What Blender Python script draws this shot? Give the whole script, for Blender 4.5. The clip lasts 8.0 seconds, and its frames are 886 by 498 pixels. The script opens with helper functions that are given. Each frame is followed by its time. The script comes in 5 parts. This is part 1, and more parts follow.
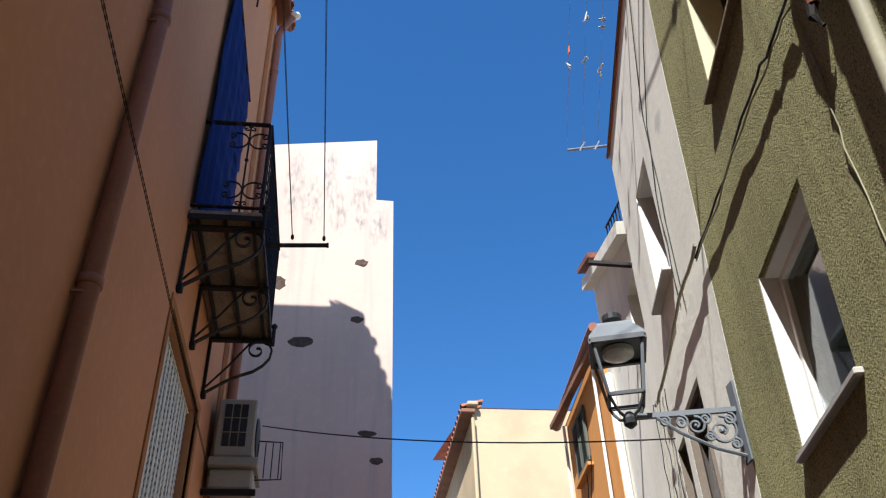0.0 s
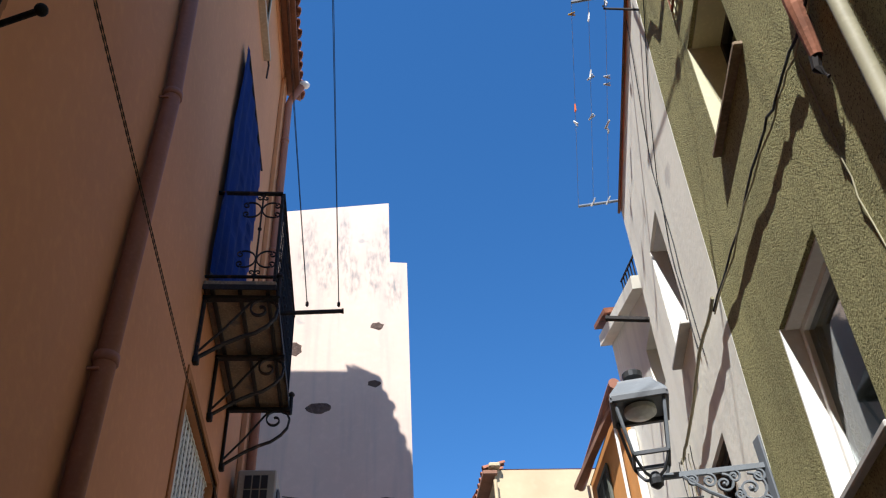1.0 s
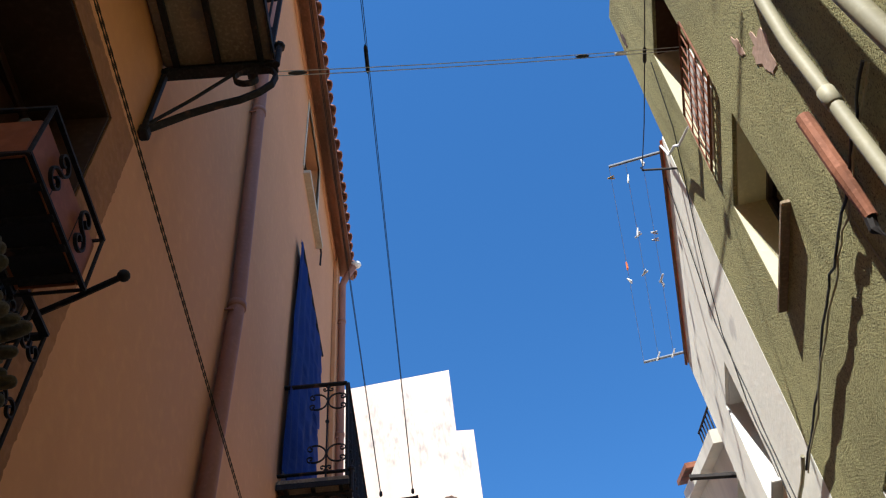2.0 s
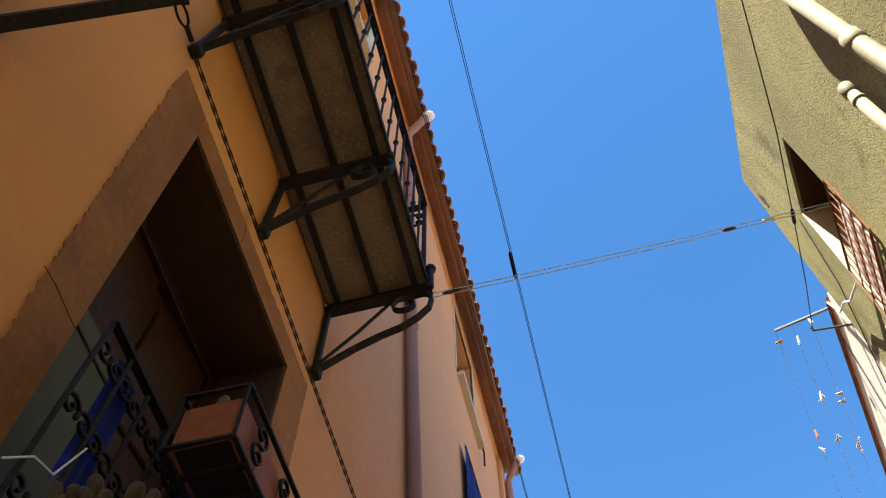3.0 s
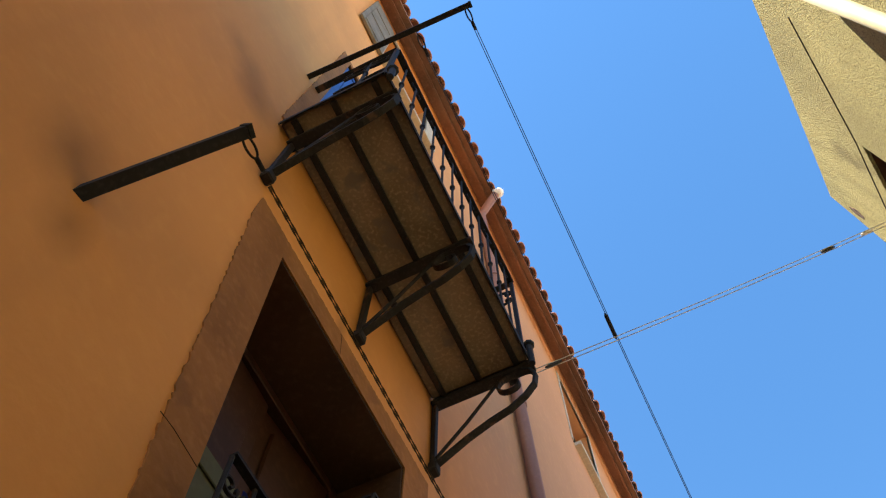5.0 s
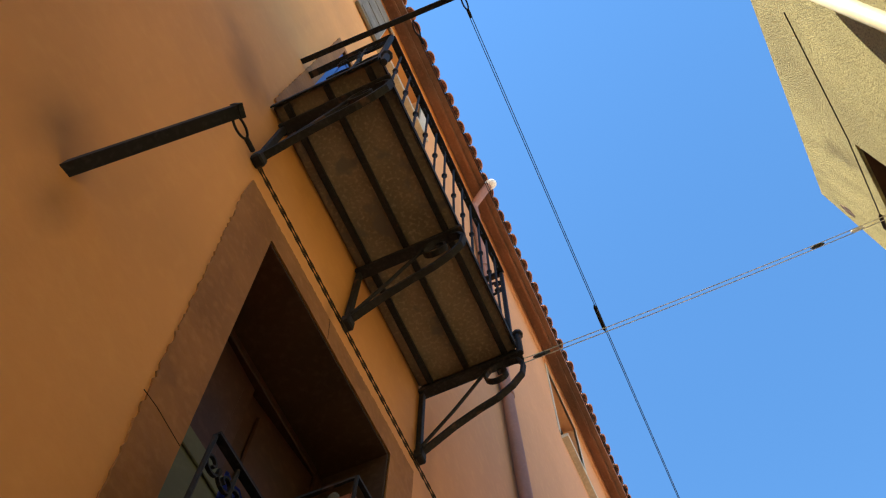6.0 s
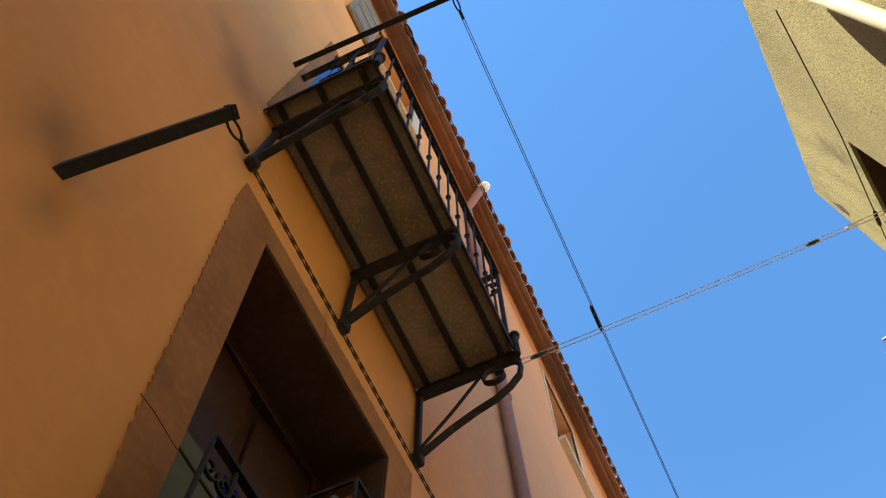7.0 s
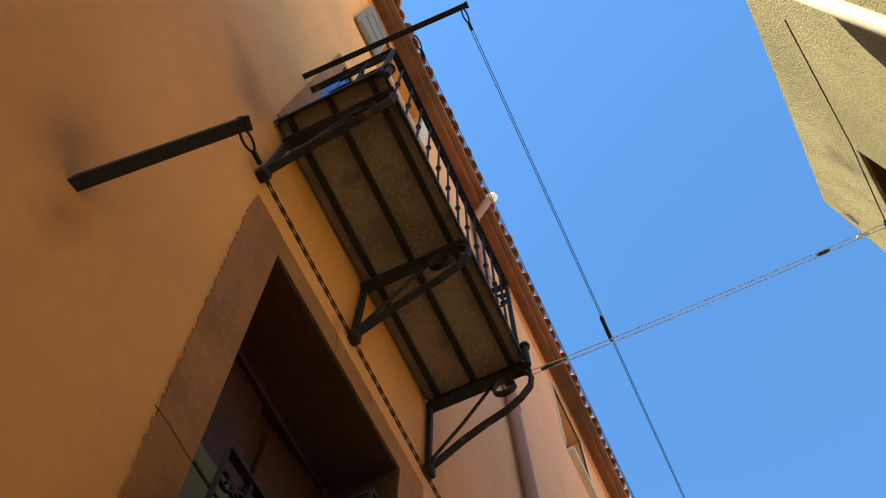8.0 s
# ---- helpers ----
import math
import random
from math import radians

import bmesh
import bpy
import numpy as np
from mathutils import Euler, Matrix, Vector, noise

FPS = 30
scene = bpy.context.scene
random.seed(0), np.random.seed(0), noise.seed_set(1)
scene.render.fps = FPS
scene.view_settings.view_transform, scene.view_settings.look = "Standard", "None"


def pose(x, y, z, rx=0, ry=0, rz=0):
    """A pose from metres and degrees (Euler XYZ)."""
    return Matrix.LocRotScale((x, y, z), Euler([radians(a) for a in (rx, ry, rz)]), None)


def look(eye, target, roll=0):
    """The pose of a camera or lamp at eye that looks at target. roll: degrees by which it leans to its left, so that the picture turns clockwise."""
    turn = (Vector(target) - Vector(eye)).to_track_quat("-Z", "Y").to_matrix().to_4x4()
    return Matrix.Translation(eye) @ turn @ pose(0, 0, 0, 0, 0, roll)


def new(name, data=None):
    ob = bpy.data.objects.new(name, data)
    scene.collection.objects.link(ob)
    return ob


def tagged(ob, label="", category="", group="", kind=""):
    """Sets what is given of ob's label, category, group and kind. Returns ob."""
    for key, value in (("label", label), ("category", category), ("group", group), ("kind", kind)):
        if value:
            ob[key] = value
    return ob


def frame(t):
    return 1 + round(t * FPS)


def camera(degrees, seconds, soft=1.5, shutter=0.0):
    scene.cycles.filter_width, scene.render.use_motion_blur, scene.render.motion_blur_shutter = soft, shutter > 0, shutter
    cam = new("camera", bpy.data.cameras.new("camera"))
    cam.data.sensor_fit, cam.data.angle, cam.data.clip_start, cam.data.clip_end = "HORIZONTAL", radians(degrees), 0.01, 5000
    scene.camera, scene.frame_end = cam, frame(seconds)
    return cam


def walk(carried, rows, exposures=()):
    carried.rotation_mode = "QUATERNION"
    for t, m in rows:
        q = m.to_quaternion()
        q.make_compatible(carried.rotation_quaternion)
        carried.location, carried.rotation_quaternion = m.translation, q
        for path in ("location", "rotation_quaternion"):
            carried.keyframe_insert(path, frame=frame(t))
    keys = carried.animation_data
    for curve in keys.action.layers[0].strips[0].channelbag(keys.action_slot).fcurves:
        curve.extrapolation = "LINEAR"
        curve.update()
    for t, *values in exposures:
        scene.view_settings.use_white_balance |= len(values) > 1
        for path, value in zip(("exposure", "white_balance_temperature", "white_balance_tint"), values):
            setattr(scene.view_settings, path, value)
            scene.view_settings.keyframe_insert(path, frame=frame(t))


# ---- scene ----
cam = camera(55.0, 8.0, 1.2)
PATH = [
    (0, (0.0, 0.0, 1.6), (0.228, 1.576, 2.81), -2.4),
    (0.5, (0.0, 0.003, 1.604), (0.204, 1.547, 2.858), -2.7),
    (1, (0.001, -0.004, 1.627), (0.192, 1.488, 2.945), -4.0),
    (1.2, (0.008, -0.006, 1.644), (0.186, 1.452, 3.001), -4.6),
    (2.3, (-0.08, -0.213, 1.783), (-0.076, 0.904, 3.442), -7.2),
    (2.5, (-0.099, -0.233, 1.812), (-0.179, 0.797, 3.525), -4.9),
    (2.7, (-0.118, -0.249, 1.834), (-0.224, 0.697, 3.593), -5.5),
    (3, (-0.127, -0.277, 1.831), (-0.31, 0.556, 3.64), -1.7),
    (3.1, (-0.13, -0.278, 1.827), (-0.357, 0.532, 3.642), 0.1),
    (3.3, (-0.147, -0.286, 1.828), (-0.434, 0.485, 3.651), 2.6),
    (3.5, (-0.16, -0.296, 1.828), (-0.49, 0.408, 3.671), 3.5),
    (4, (-0.153, -0.314, 1.843), (-0.543, 0.322, 3.698), 4.6),
    (4.5, (-0.137, -0.303, 1.84), (-0.532, 0.337, 3.694), 5.3),
    (5, (-0.129, -0.295, 1.84), (-0.443, 0.311, 3.72), 1.8),
    (6.5, (-0.134, -0.261, 1.845), (-0.435, 0.377, 3.716), 1.2),
    (7, (-0.147, -0.258, 1.85), (-0.434, 0.369, 3.727), -0.4),
    (7.5, (-0.157, -0.257, 1.841), (-0.418, 0.369, 3.722), -2.5),
    (8, (-0.167, -0.264, 1.853), (-0.456, 0.335, 3.739), 0.5),
]
EXPOSURES = [(0.0, 1.04, 5950, 10), (1.2, 1.05, 6000, 10), (2.3, 1.5, 6250, 8), (3.5, 2.18, 7350, 7), (4.5, 2.24, 7750, 8), (8.0, 2.17, 7700, 8)]
walk(cam, [(t, look(eye, target, roll)) for t, eye, target, roll in PATH], EXPOSURES)

# ---------------------------------------------------------------- light
SUN_WAY = Vector((0.27, 0.575, -0.77)).normalized()
world = bpy.data.worlds.new("sky")
scene.world = world
world.use_nodes = True
wn = world.node_tree.nodes
sky = wn.new("ShaderNodeTexSky")
sky.sky_type = "NISHITA"
sky.sun_disc = False
sky.sun_elevation = math.asin(-SUN_WAY.z)
sky.sun_rotation = math.atan2(-SUN_WAY.x, -SUN_WAY.y)
sky.air_density, sky.dust_density, sky.ozone_density = 1.0, 0.1, 5.0
deep = wn.new("ShaderNodeHueSaturation")
deep.inputs["Saturation"].default_value = 1.2
wn["Background"].inputs["Strength"].default_value = 0.094
world.node_tree.links.new(sky.outputs[0], deep.inputs["Color"])
world.node_tree.links.new(deep.outputs[0], wn["Background"].inputs["Color"])
sun = new("sun", bpy.data.lights.new("sun", "SUN"))
sun.data.energy, sun.data.angle, sun.data.color = 4.8, radians(0.53), (1.0, 0.95, 0.87)
sun.rotation_euler = SUN_WAY.to_track_quat("-Z", "Y").to_euler()
sun.location = (-4, -8, 20)


# ---------------------------------------------------------------- materials
def mat(name, colour, rough=0.85, metal=0.0, spots=(), big=(1.2, 0.18), fine=(40, 0.12), bump=(60, 0.3, 0.004), streak=None, spec=0.3, smears=(), fade=None):
    """Procedural surface: base colour with broad patches (scale, amount) and grain (scale, amount), optional stains
    (colour, scale, threshold), run-off streaks (colour, amount), fine relief (scale, strength, depth) and a second tone
    (colour, from, to) that takes over along the facade and puts a fall-off of light into the colour."""
    m = bpy.data.materials.new(name)
    m.use_nodes = True
    nt = m.node_tree
    n, ln = nt.nodes, nt.links
    b = n["Principled BSDF"]
    b.inputs["Roughness"].default_value, b.inputs["Metallic"].default_value = rough, metal
    b.inputs["Specular IOR Level"].default_value = spec
    co = n.new("ShaderNodeTexCoord")

    def tex(scale, detail=5.0, stretch=None, rgh=0.5):
        t = n.new("ShaderNodeTexNoise")
        t.inputs["Scale"].default_value, t.inputs["Detail"].default_value, t.inputs["Roughness"].default_value = scale, detail, rgh
        src = co.outputs["Object"]
        if stretch:
            mp = n.new("ShaderNodeMapping")
            mp.inputs["Scale"].default_value = stretch
            ln.new(src, mp.inputs[0])
            src = mp.outputs[0]
        ln.new(src, t.inputs["Vector"])
        return t.outputs["Fac"]

    def ramp(src, lo, hi):
        r = n.new("ShaderNodeMapRange")
        r.inputs[1].default_value, r.inputs[2].default_value = lo, hi
        ln.new(src, r.inputs[0])
        return r.outputs[0]

    def mixed(a, bcol, fac, mode="MIX", scale=1.0):
        x = n.new("ShaderNodeMix")
        x.data_type, x.blend_type = "RGBA", mode
        if scale != 1.0:
            k = n.new("ShaderNodeMath")
            k.operation, k.inputs[1].default_value = "MULTIPLY", scale
            ln.new(fac, k.inputs[0])
            fac = k.outputs[0]
        ln.new(fac, x.inputs[0])
        ln.new(a, x.inputs[6])
        x.inputs[7].default_value = (*bcol, 1)
        return x.outputs[2]

    rgb = n.new("ShaderNodeRGB")
    rgb.outputs[0].default_value = (*colour, 1)
    c = rgb.outputs[0]
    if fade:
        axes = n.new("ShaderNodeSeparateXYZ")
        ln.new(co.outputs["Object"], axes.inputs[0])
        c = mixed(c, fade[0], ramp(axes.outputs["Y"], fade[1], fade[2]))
    c = mixed(c, [v * 0.45 for v in colour], ramp(tex(big[0]), 0.42, 0.72), scale=big[1] * 2)
    c = mixed(c, [min(1, v * 1.5 + 0.02) for v in colour], ramp(tex(fine[0], 3), 0.5, 0.75), scale=fine[1] * 2)
    for scol, sscale, lo in spots:
        c = mixed(c, scol, ramp(tex(sscale, 8), lo, lo + 0.06))
    if streak:
        c = mixed(c, streak[0], ramp(tex(1.0, 6, (5, 5, 0.35)), 0.5, 0.75), scale=streak[1])
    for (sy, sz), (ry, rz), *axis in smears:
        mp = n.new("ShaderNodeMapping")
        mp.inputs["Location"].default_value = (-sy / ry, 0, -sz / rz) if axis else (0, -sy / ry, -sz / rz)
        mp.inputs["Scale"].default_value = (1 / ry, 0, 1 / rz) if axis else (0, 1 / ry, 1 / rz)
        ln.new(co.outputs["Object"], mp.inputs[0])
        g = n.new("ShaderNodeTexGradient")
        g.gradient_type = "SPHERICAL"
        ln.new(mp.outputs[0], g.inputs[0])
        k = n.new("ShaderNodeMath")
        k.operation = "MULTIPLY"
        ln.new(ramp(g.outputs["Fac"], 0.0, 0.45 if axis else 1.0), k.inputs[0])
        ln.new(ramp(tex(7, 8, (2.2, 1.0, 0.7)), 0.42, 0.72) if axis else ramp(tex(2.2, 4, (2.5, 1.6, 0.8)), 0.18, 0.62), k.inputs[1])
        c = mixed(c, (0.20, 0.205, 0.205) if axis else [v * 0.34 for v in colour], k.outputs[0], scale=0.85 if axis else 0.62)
    ln.new(c, b.inputs["Base Color"])
    if bump:
        bp = n.new("ShaderNodeBump")
        bp.inputs["Strength"].default_value, bp.inputs["Distance"].default_value = bump[1], bump[2]
        ln.new(tex(bump[0], *(bump[3:4] or (4,)), rgh=bump[4] if len(bump) > 4 else 0.5), bp.inputs["Height"])
        ln.new(bp.outputs[0], b.inputs["Normal"])
    return m


M = {
    # fade: slightly pinker far tone, darkened to paint in the wall's dimmer light
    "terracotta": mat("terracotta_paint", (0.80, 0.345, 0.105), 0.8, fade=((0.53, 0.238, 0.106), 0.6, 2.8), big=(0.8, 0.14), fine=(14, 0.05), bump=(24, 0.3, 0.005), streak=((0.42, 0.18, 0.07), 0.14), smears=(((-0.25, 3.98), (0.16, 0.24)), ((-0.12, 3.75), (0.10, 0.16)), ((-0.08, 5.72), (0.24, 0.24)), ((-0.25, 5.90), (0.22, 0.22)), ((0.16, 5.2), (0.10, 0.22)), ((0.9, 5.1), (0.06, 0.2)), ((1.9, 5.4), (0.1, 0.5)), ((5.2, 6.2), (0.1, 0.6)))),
    "surround": mat("lime_surround", (0.35, 0.145, 0.046), 0.9, big=(3, 0.3), fine=(30, 0.15), bump=(25, 0.5, 0.008), spots=(((0.27, 0.115, 0.04), 4, 0.60),)),
    "green": mat("olive_roughcast", (0.47, 0.43, 0.195), 0.95, big=(0.9, 0.28), fine=(90, 0.3), bump=(85, 1.0, 0.035, 5, 0.6), spots=(((0.13, 0.12, 0.05), 105, 0.575), ((0.28, 0.255, 0.11), 45, 0.60), ((0.25, 0.225, 0.10), 1.6, 0.66)), streak=((0.16, 0.148, 0.065), 0.5)),
    "green_bare": mat("pink_undercoat", (0.62, 0.43, 0.33), 0.9, bump=(25, 0.5, 0.006)),
    "grey": mat("grey_render", (0.95, 0.92, 0.80), 0.9, big=(1.3, 0.10), fine=(18, 0.1), bump=(22, 0.4, 0.005), spots=(((0.70, 0.68, 0.62), 2.3, 0.66),), streak=((0.48, 0.47, 0.44), 0.24)),
    "white": mat("white_limewash", (0.64, 0.49, 0.395), 0.9, big=(0.7, 0.1), fine=(9, 0.06), bump=(12, 0.3, 0.006), streak=((0.36, 0.33, 0.30), 0.55), spots=(((0.42, 0.37, 0.33), 2.2, 0.68),), smears=tuple(((x, z), (rx, rz), "x") for x, z, rx, rz in ((1.42, 10.9, .22, .7), (1.85, 10.7, .2, .6), (2.22, 10.95, .2, .8), (2.42, 11.5, .12, .7), (1.7, 11.5, .16, .8), (1.1, 11.3, .2, .9), (2.55, 10.4, .2, .5)))),
    "jamb": mat("white_jamb", (0.78, 0.76, 0.72), 0.85, big=(3, 0.08), bump=(20, 0.3, 0.003)),
    "jamb_cream": mat("cream_jamb", (0.66, 0.62, 0.42), 0.85, big=(3, 0.1), bump=(20, 0.3, 0.003)),
    "cream": mat("cream_plaster", (0.57, 0.445, 0.275), 0.9, big=(0.9, 0.2), fine=(6, 0.06), bump=(8, 0.3, 0.006)),
    "orange": mat("orange_plaster", (0.66, 0.30, 0.085), 0.9, big=(0.6, 0.1), fine=(8, 0.06), bump=(8, 0.3, 0.006)),
    "iron": mat("wrought_iron", (0.014, 0.010, 0.009), 0.75, 0.0, big=(6, 0.3), fine=(60, 0.3), spots=(((0.075, 0.035, 0.02), 9, 0.64),), bump=(50, 0.4, 0.002)),
    "slab": mat("stone_slab", (0.255, 0.19, 0.125), 0.95, big=(4, 0.3), fine=(55, 0.35), spots=(((0.17, 0.14, 0.11), 6, 0.6),), bump=(50, 0.8, 0.006)),
    "pipe": mat("painted_pipe", (0.29, 0.125, 0.08), 0.6, big=(3, 0.15), bump=(30, 0.15, 0.002), streak=((0.25, 0.11, 0.07), 0.4)),
    "pipe_cream": mat("cream_pipe", (0.34, 0.315, 0.215), 0.6, big=(3, 0.2), bump=(20, 0.2, 0.002), streak=((0.35, 0.30, 0.18), 0.5)),
    "soffit": mat("eave_boards", (0.26, 0.135, 0.085), 0.85, big=(3, 0.3), fine=(30, 0.2), bump=(30, 0.5, 0.004)),
    "tile": mat("roof_tile", (0.33, 0.13, 0.075), 0.85, big=(4, 0.35), fine=(30, 0.2), spots=(((0.18, 0.12, 0.08), 8, 0.6),), bump=(30, 0.4, 0.004)),
    # bare brown, darkened well below the plaster to hold the shade of recesses
    "reveal": mat("bare_brown_with_shade", (0.06, 0.027, 0.012), 0.9, big=(4, 0.25), fine=(30, 0.2), bump=(25, 0.4, 0.005)),
    "wood": mat("brown_wood", (0.05, 0.015, 0.007), 0.6, big=(3, 0.3), fine=(25, 0.2), bump=(30, 0.3, 0.002)),
    "wood_grey": mat("weathered_wood", (0.20, 0.165, 0.12), 0.8, big=(4, 0.3), fine=(30, 0.2), bump=(30, 0.4, 0.003)),
    "blue": mat("blue_cloth", (0.010, 0.034, 0.21), 0.8, big=(3, 0.3), fine=(60, 0.1), bump=(14, 0.3, 0.01)),
    "blue_paint": mat("blue_paint", (0.03, 0.11, 0.36), 0.5, big=(3, 0.2), bump=(30, 0.2, 0.002)),
    "dark": mat("dark_interior", (0.03, 0.026, 0.024), 0.9),
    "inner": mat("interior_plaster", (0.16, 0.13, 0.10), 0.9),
    "rust": mat("rusty_metal", (0.25, 0.10, 0.055), 0.8, 0.2, big=(8, 0.4), fine=(40, 0.3), bump=(50, 0.5, 0.003)),
    "grey_metal": mat("painted_grey_metal", (0.125, 0.14, 0.155), 0.62, 0.0, big=(5, 0.12), bump=(40, 0.1, 0.001), spec=0.5),
    "dark_metal": mat("dark_grey_metal", (0.055, 0.058, 0.062), 0.45, 0.4, big=(5, 0.15), bump=(40, 0.1, 0.001)),
    "steel": mat("galvanised_steel", (0.20, 0.22, 0.25), 0.5, 0.5, big=(8, 0.1), bump=None),
    "rope": mat("pale_line", (0.55, 0.54, 0.50), 0.6, bump=None),
    "wire": mat("dark_line", (0.035, 0.033, 0.035), 0.6, bump=None),
    "hemp": mat("old_twisted_line", (0.06, 0.04, 0.022), 0.9, big=(30, 0.3), bump=(200, 0.5, 0.002)),
    "cable": mat("black_cable", (0.02, 0.02, 0.022), 0.55, big=(6, 0.2), bump=None),
    "cable_old": mat("painted_cable", (0.34, 0.31, 0.20), 0.7, big=(6, 0.3), bump=None),
    "peg_white": mat("white_plastic", (0.8, 0.8, 0.78), 0.4, bump=None),
    "peg_orange": mat("orange_plastic", (0.8, 0.16, 0.02), 0.4, bump=None),
    "peg_yellow": mat("yellow_plastic", (0.8, 0.5, 0.03), 0.4, bump=None),
    "ac": mat("aged_white_casing", (0.30, 0.275, 0.225), 0.5, big=(4, 0.12), bump=(40, 0.1, 0.001), streak=((0.36, 0.32, 0.26), 0.4)),
    "ac_dark": mat("black_louvre", (0.02, 0.02, 0.022), 0.6, bump=None),
    "lace": mat("lace_curtain", (0.62, 0.64, 0.60), 0.9, big=(8, 0.15), fine=(60, 0.15), bump=(120, 0.5, 0.002)),
    "lace_dark": mat("lace_ground", (0.16, 0.18, 0.165), 0.9, big=(8, 0.15), bump=(120, 0.5, 0.002)),
    "sill": mat("marble_sill", (0.50, 0.48, 0.44), 0.6, big=(6, 0.15), fine=(30, 0.1), bump=(30, 0.2, 0.002)),
    "frame_dark": mat("dark_window_frame", (0.045, 0.036, 0.03), 0.5, big=(5, 0.2)),
    "shutter_green": mat("grey_green_shutter", (0.12, 0.13, 0.105), 0.7, big=(6, 0.2)),
    "cactus": mat("cactus_green", (0.10, 0.078, 0.042), 0.85, big=(12, 0.3), fine=(160, 0.3), bump=(220, 0.6, 0.003)),
    "leaf": mat("pad_green", (0.10, 0.14, 0.055), 0.6, big=(12, 0.2), bump=(30, 0.3, 0.003)),
    "cactus_heart": mat("cactus_core", (0.03, 0.03, 0.016), 0.9, big=(12, 0.2), bump=(60, 0.8, 0.01)),
    "pot": mat("terracotta_pot", (0.34, 0.12, 0.06), 0.8, big=(8, 0.2), bump=(40, 0.3, 0.002)),
    "ground": mat("stone_paving", (0.42, 0.38, 0.33), 0.9, big=(0.6, 0.25), fine=(8, 0.2), bump=(9, 0.6, 0.01)),
    "lens": mat("lamp_diffuser", (0.62, 0.64, 0.62), 0.35, big=(6, 0.15), bump=None),
    "stone_pale": mat("pale_surround", (0.45, 0.38, 0.29), 0.9, big=(4, 0.2), fine=(30, 0.2), bump=(30, 0.5, 0.005)),
    "box_wood": mat("varnished_box_wood", (0.30, 0.085, 0.025), 0.6, big=(4, 0.25), fine=(30, 0.2), bump=(30, 0.3, 0.002)),
    "blue_bright": mat("bright_blue_cloth", (0.03, 0.06, 0.50), 0.8, big=(5, 0.2), bump=(40, 0.3, 0.002)),
    "panel_green": mat("grey_green_panel", (0.085, 0.09, 0.05), 0.7, big=(5, 0.2), bump=(30, 0.2, 0.002)),
    # rubble colour darkened to carry the shade inside the holes
    "rubble": mat("shade_dark_rubble", (0.10, 0.065, 0.05), 0.95, big=(9, 0.4), fine=(30, 0.3), bump=(14, 1.0, 0.03)),
}


def glass(name, tint=(0.55, 0.6, 0.62)):
    m = bpy.data.materials.new(name)
    m.use_nodes = True
    b = m.node_tree.nodes["Principled BSDF"]
    b.inputs["Base Color"].default_value = (*tint, 1)
    b.inputs["Roughness"].default_value = 0.03
    b.inputs["Transmission Weight"].default_value = 1.0
    b.inputs["IOR"].default_value = 1.45
    return m


M["glass"] = glass("window_glass")


# ---------------------------------------------------------------- building blocks
def place_of(ob):
    v = Vector(ob.location)
    return v + place_of(ob.parent) if ob.parent else v


def part(name, bm, material, parent=None, label="", smooth=False):
    """Links a bmesh, built in world metres, as one mesh object; under a parent it is shifted to the parent's origin."""
    me = bpy.data.meshes.new(name)
    bmesh.ops.recalc_face_normals(bm, faces=bm.faces)
    if parent is not None:
        bmesh.ops.translate(bm, verts=bm.verts, vec=-place_of(parent))
    if smooth:
        for f in bm.faces:
            f.smooth = True
    bm.to_mesh(me)
    bm.free()
    me.materials.append(M[material])
    ob = new(name, me)
    if parent is not None:
        ob.parent = parent
    if label:
        tagged(ob, label)
    return ob


def thing(name, at, label, category, group="", kind=""):
    e = new(name)
    e.empty_display_size = 0.1
    e.location = at
    return tagged(e, label, category, group, kind)


def setting(name, bm, material, label, category):
    return tagged(part(name, bm, material), label, category, "", "structure")


def box(bm, a, b, bevel=0.0, turn=None):
    """A box between two corners; bevel rounds its edges; turn is a matrix applied about nothing but the world."""
    lo, hi = [min(p, q) for p, q in zip(a, b)], [max(p, q) for p, q in zip(a, b)]
    vs = bmesh.ops.create_cube(bm, size=1.0)["verts"]
    for v in vs:
        v.co = Vector([lo[i] + (v.co[i] + 0.5) * (hi[i] - lo[i]) for i in range(3)])
    if bevel:
        es = list({e for v in vs for e in v.link_edges})
        r = bmesh.ops.bevel(bm, geom=es, offset=bevel, segments=1, affect="EDGES")
        vs = list({v for f in r["faces"] for v in f.verts} | {v for v in vs if v.is_valid})
    if turn is not None:
        bmesh.ops.transform(bm, matrix=turn, verts=[v for v in vs if v.is_valid])
    return bm


def boxes(*pairs, bevel=0.0):
    bm = bmesh.new()
    for a, b in pairs:
        box(bm, a, b, bevel)
    return bm


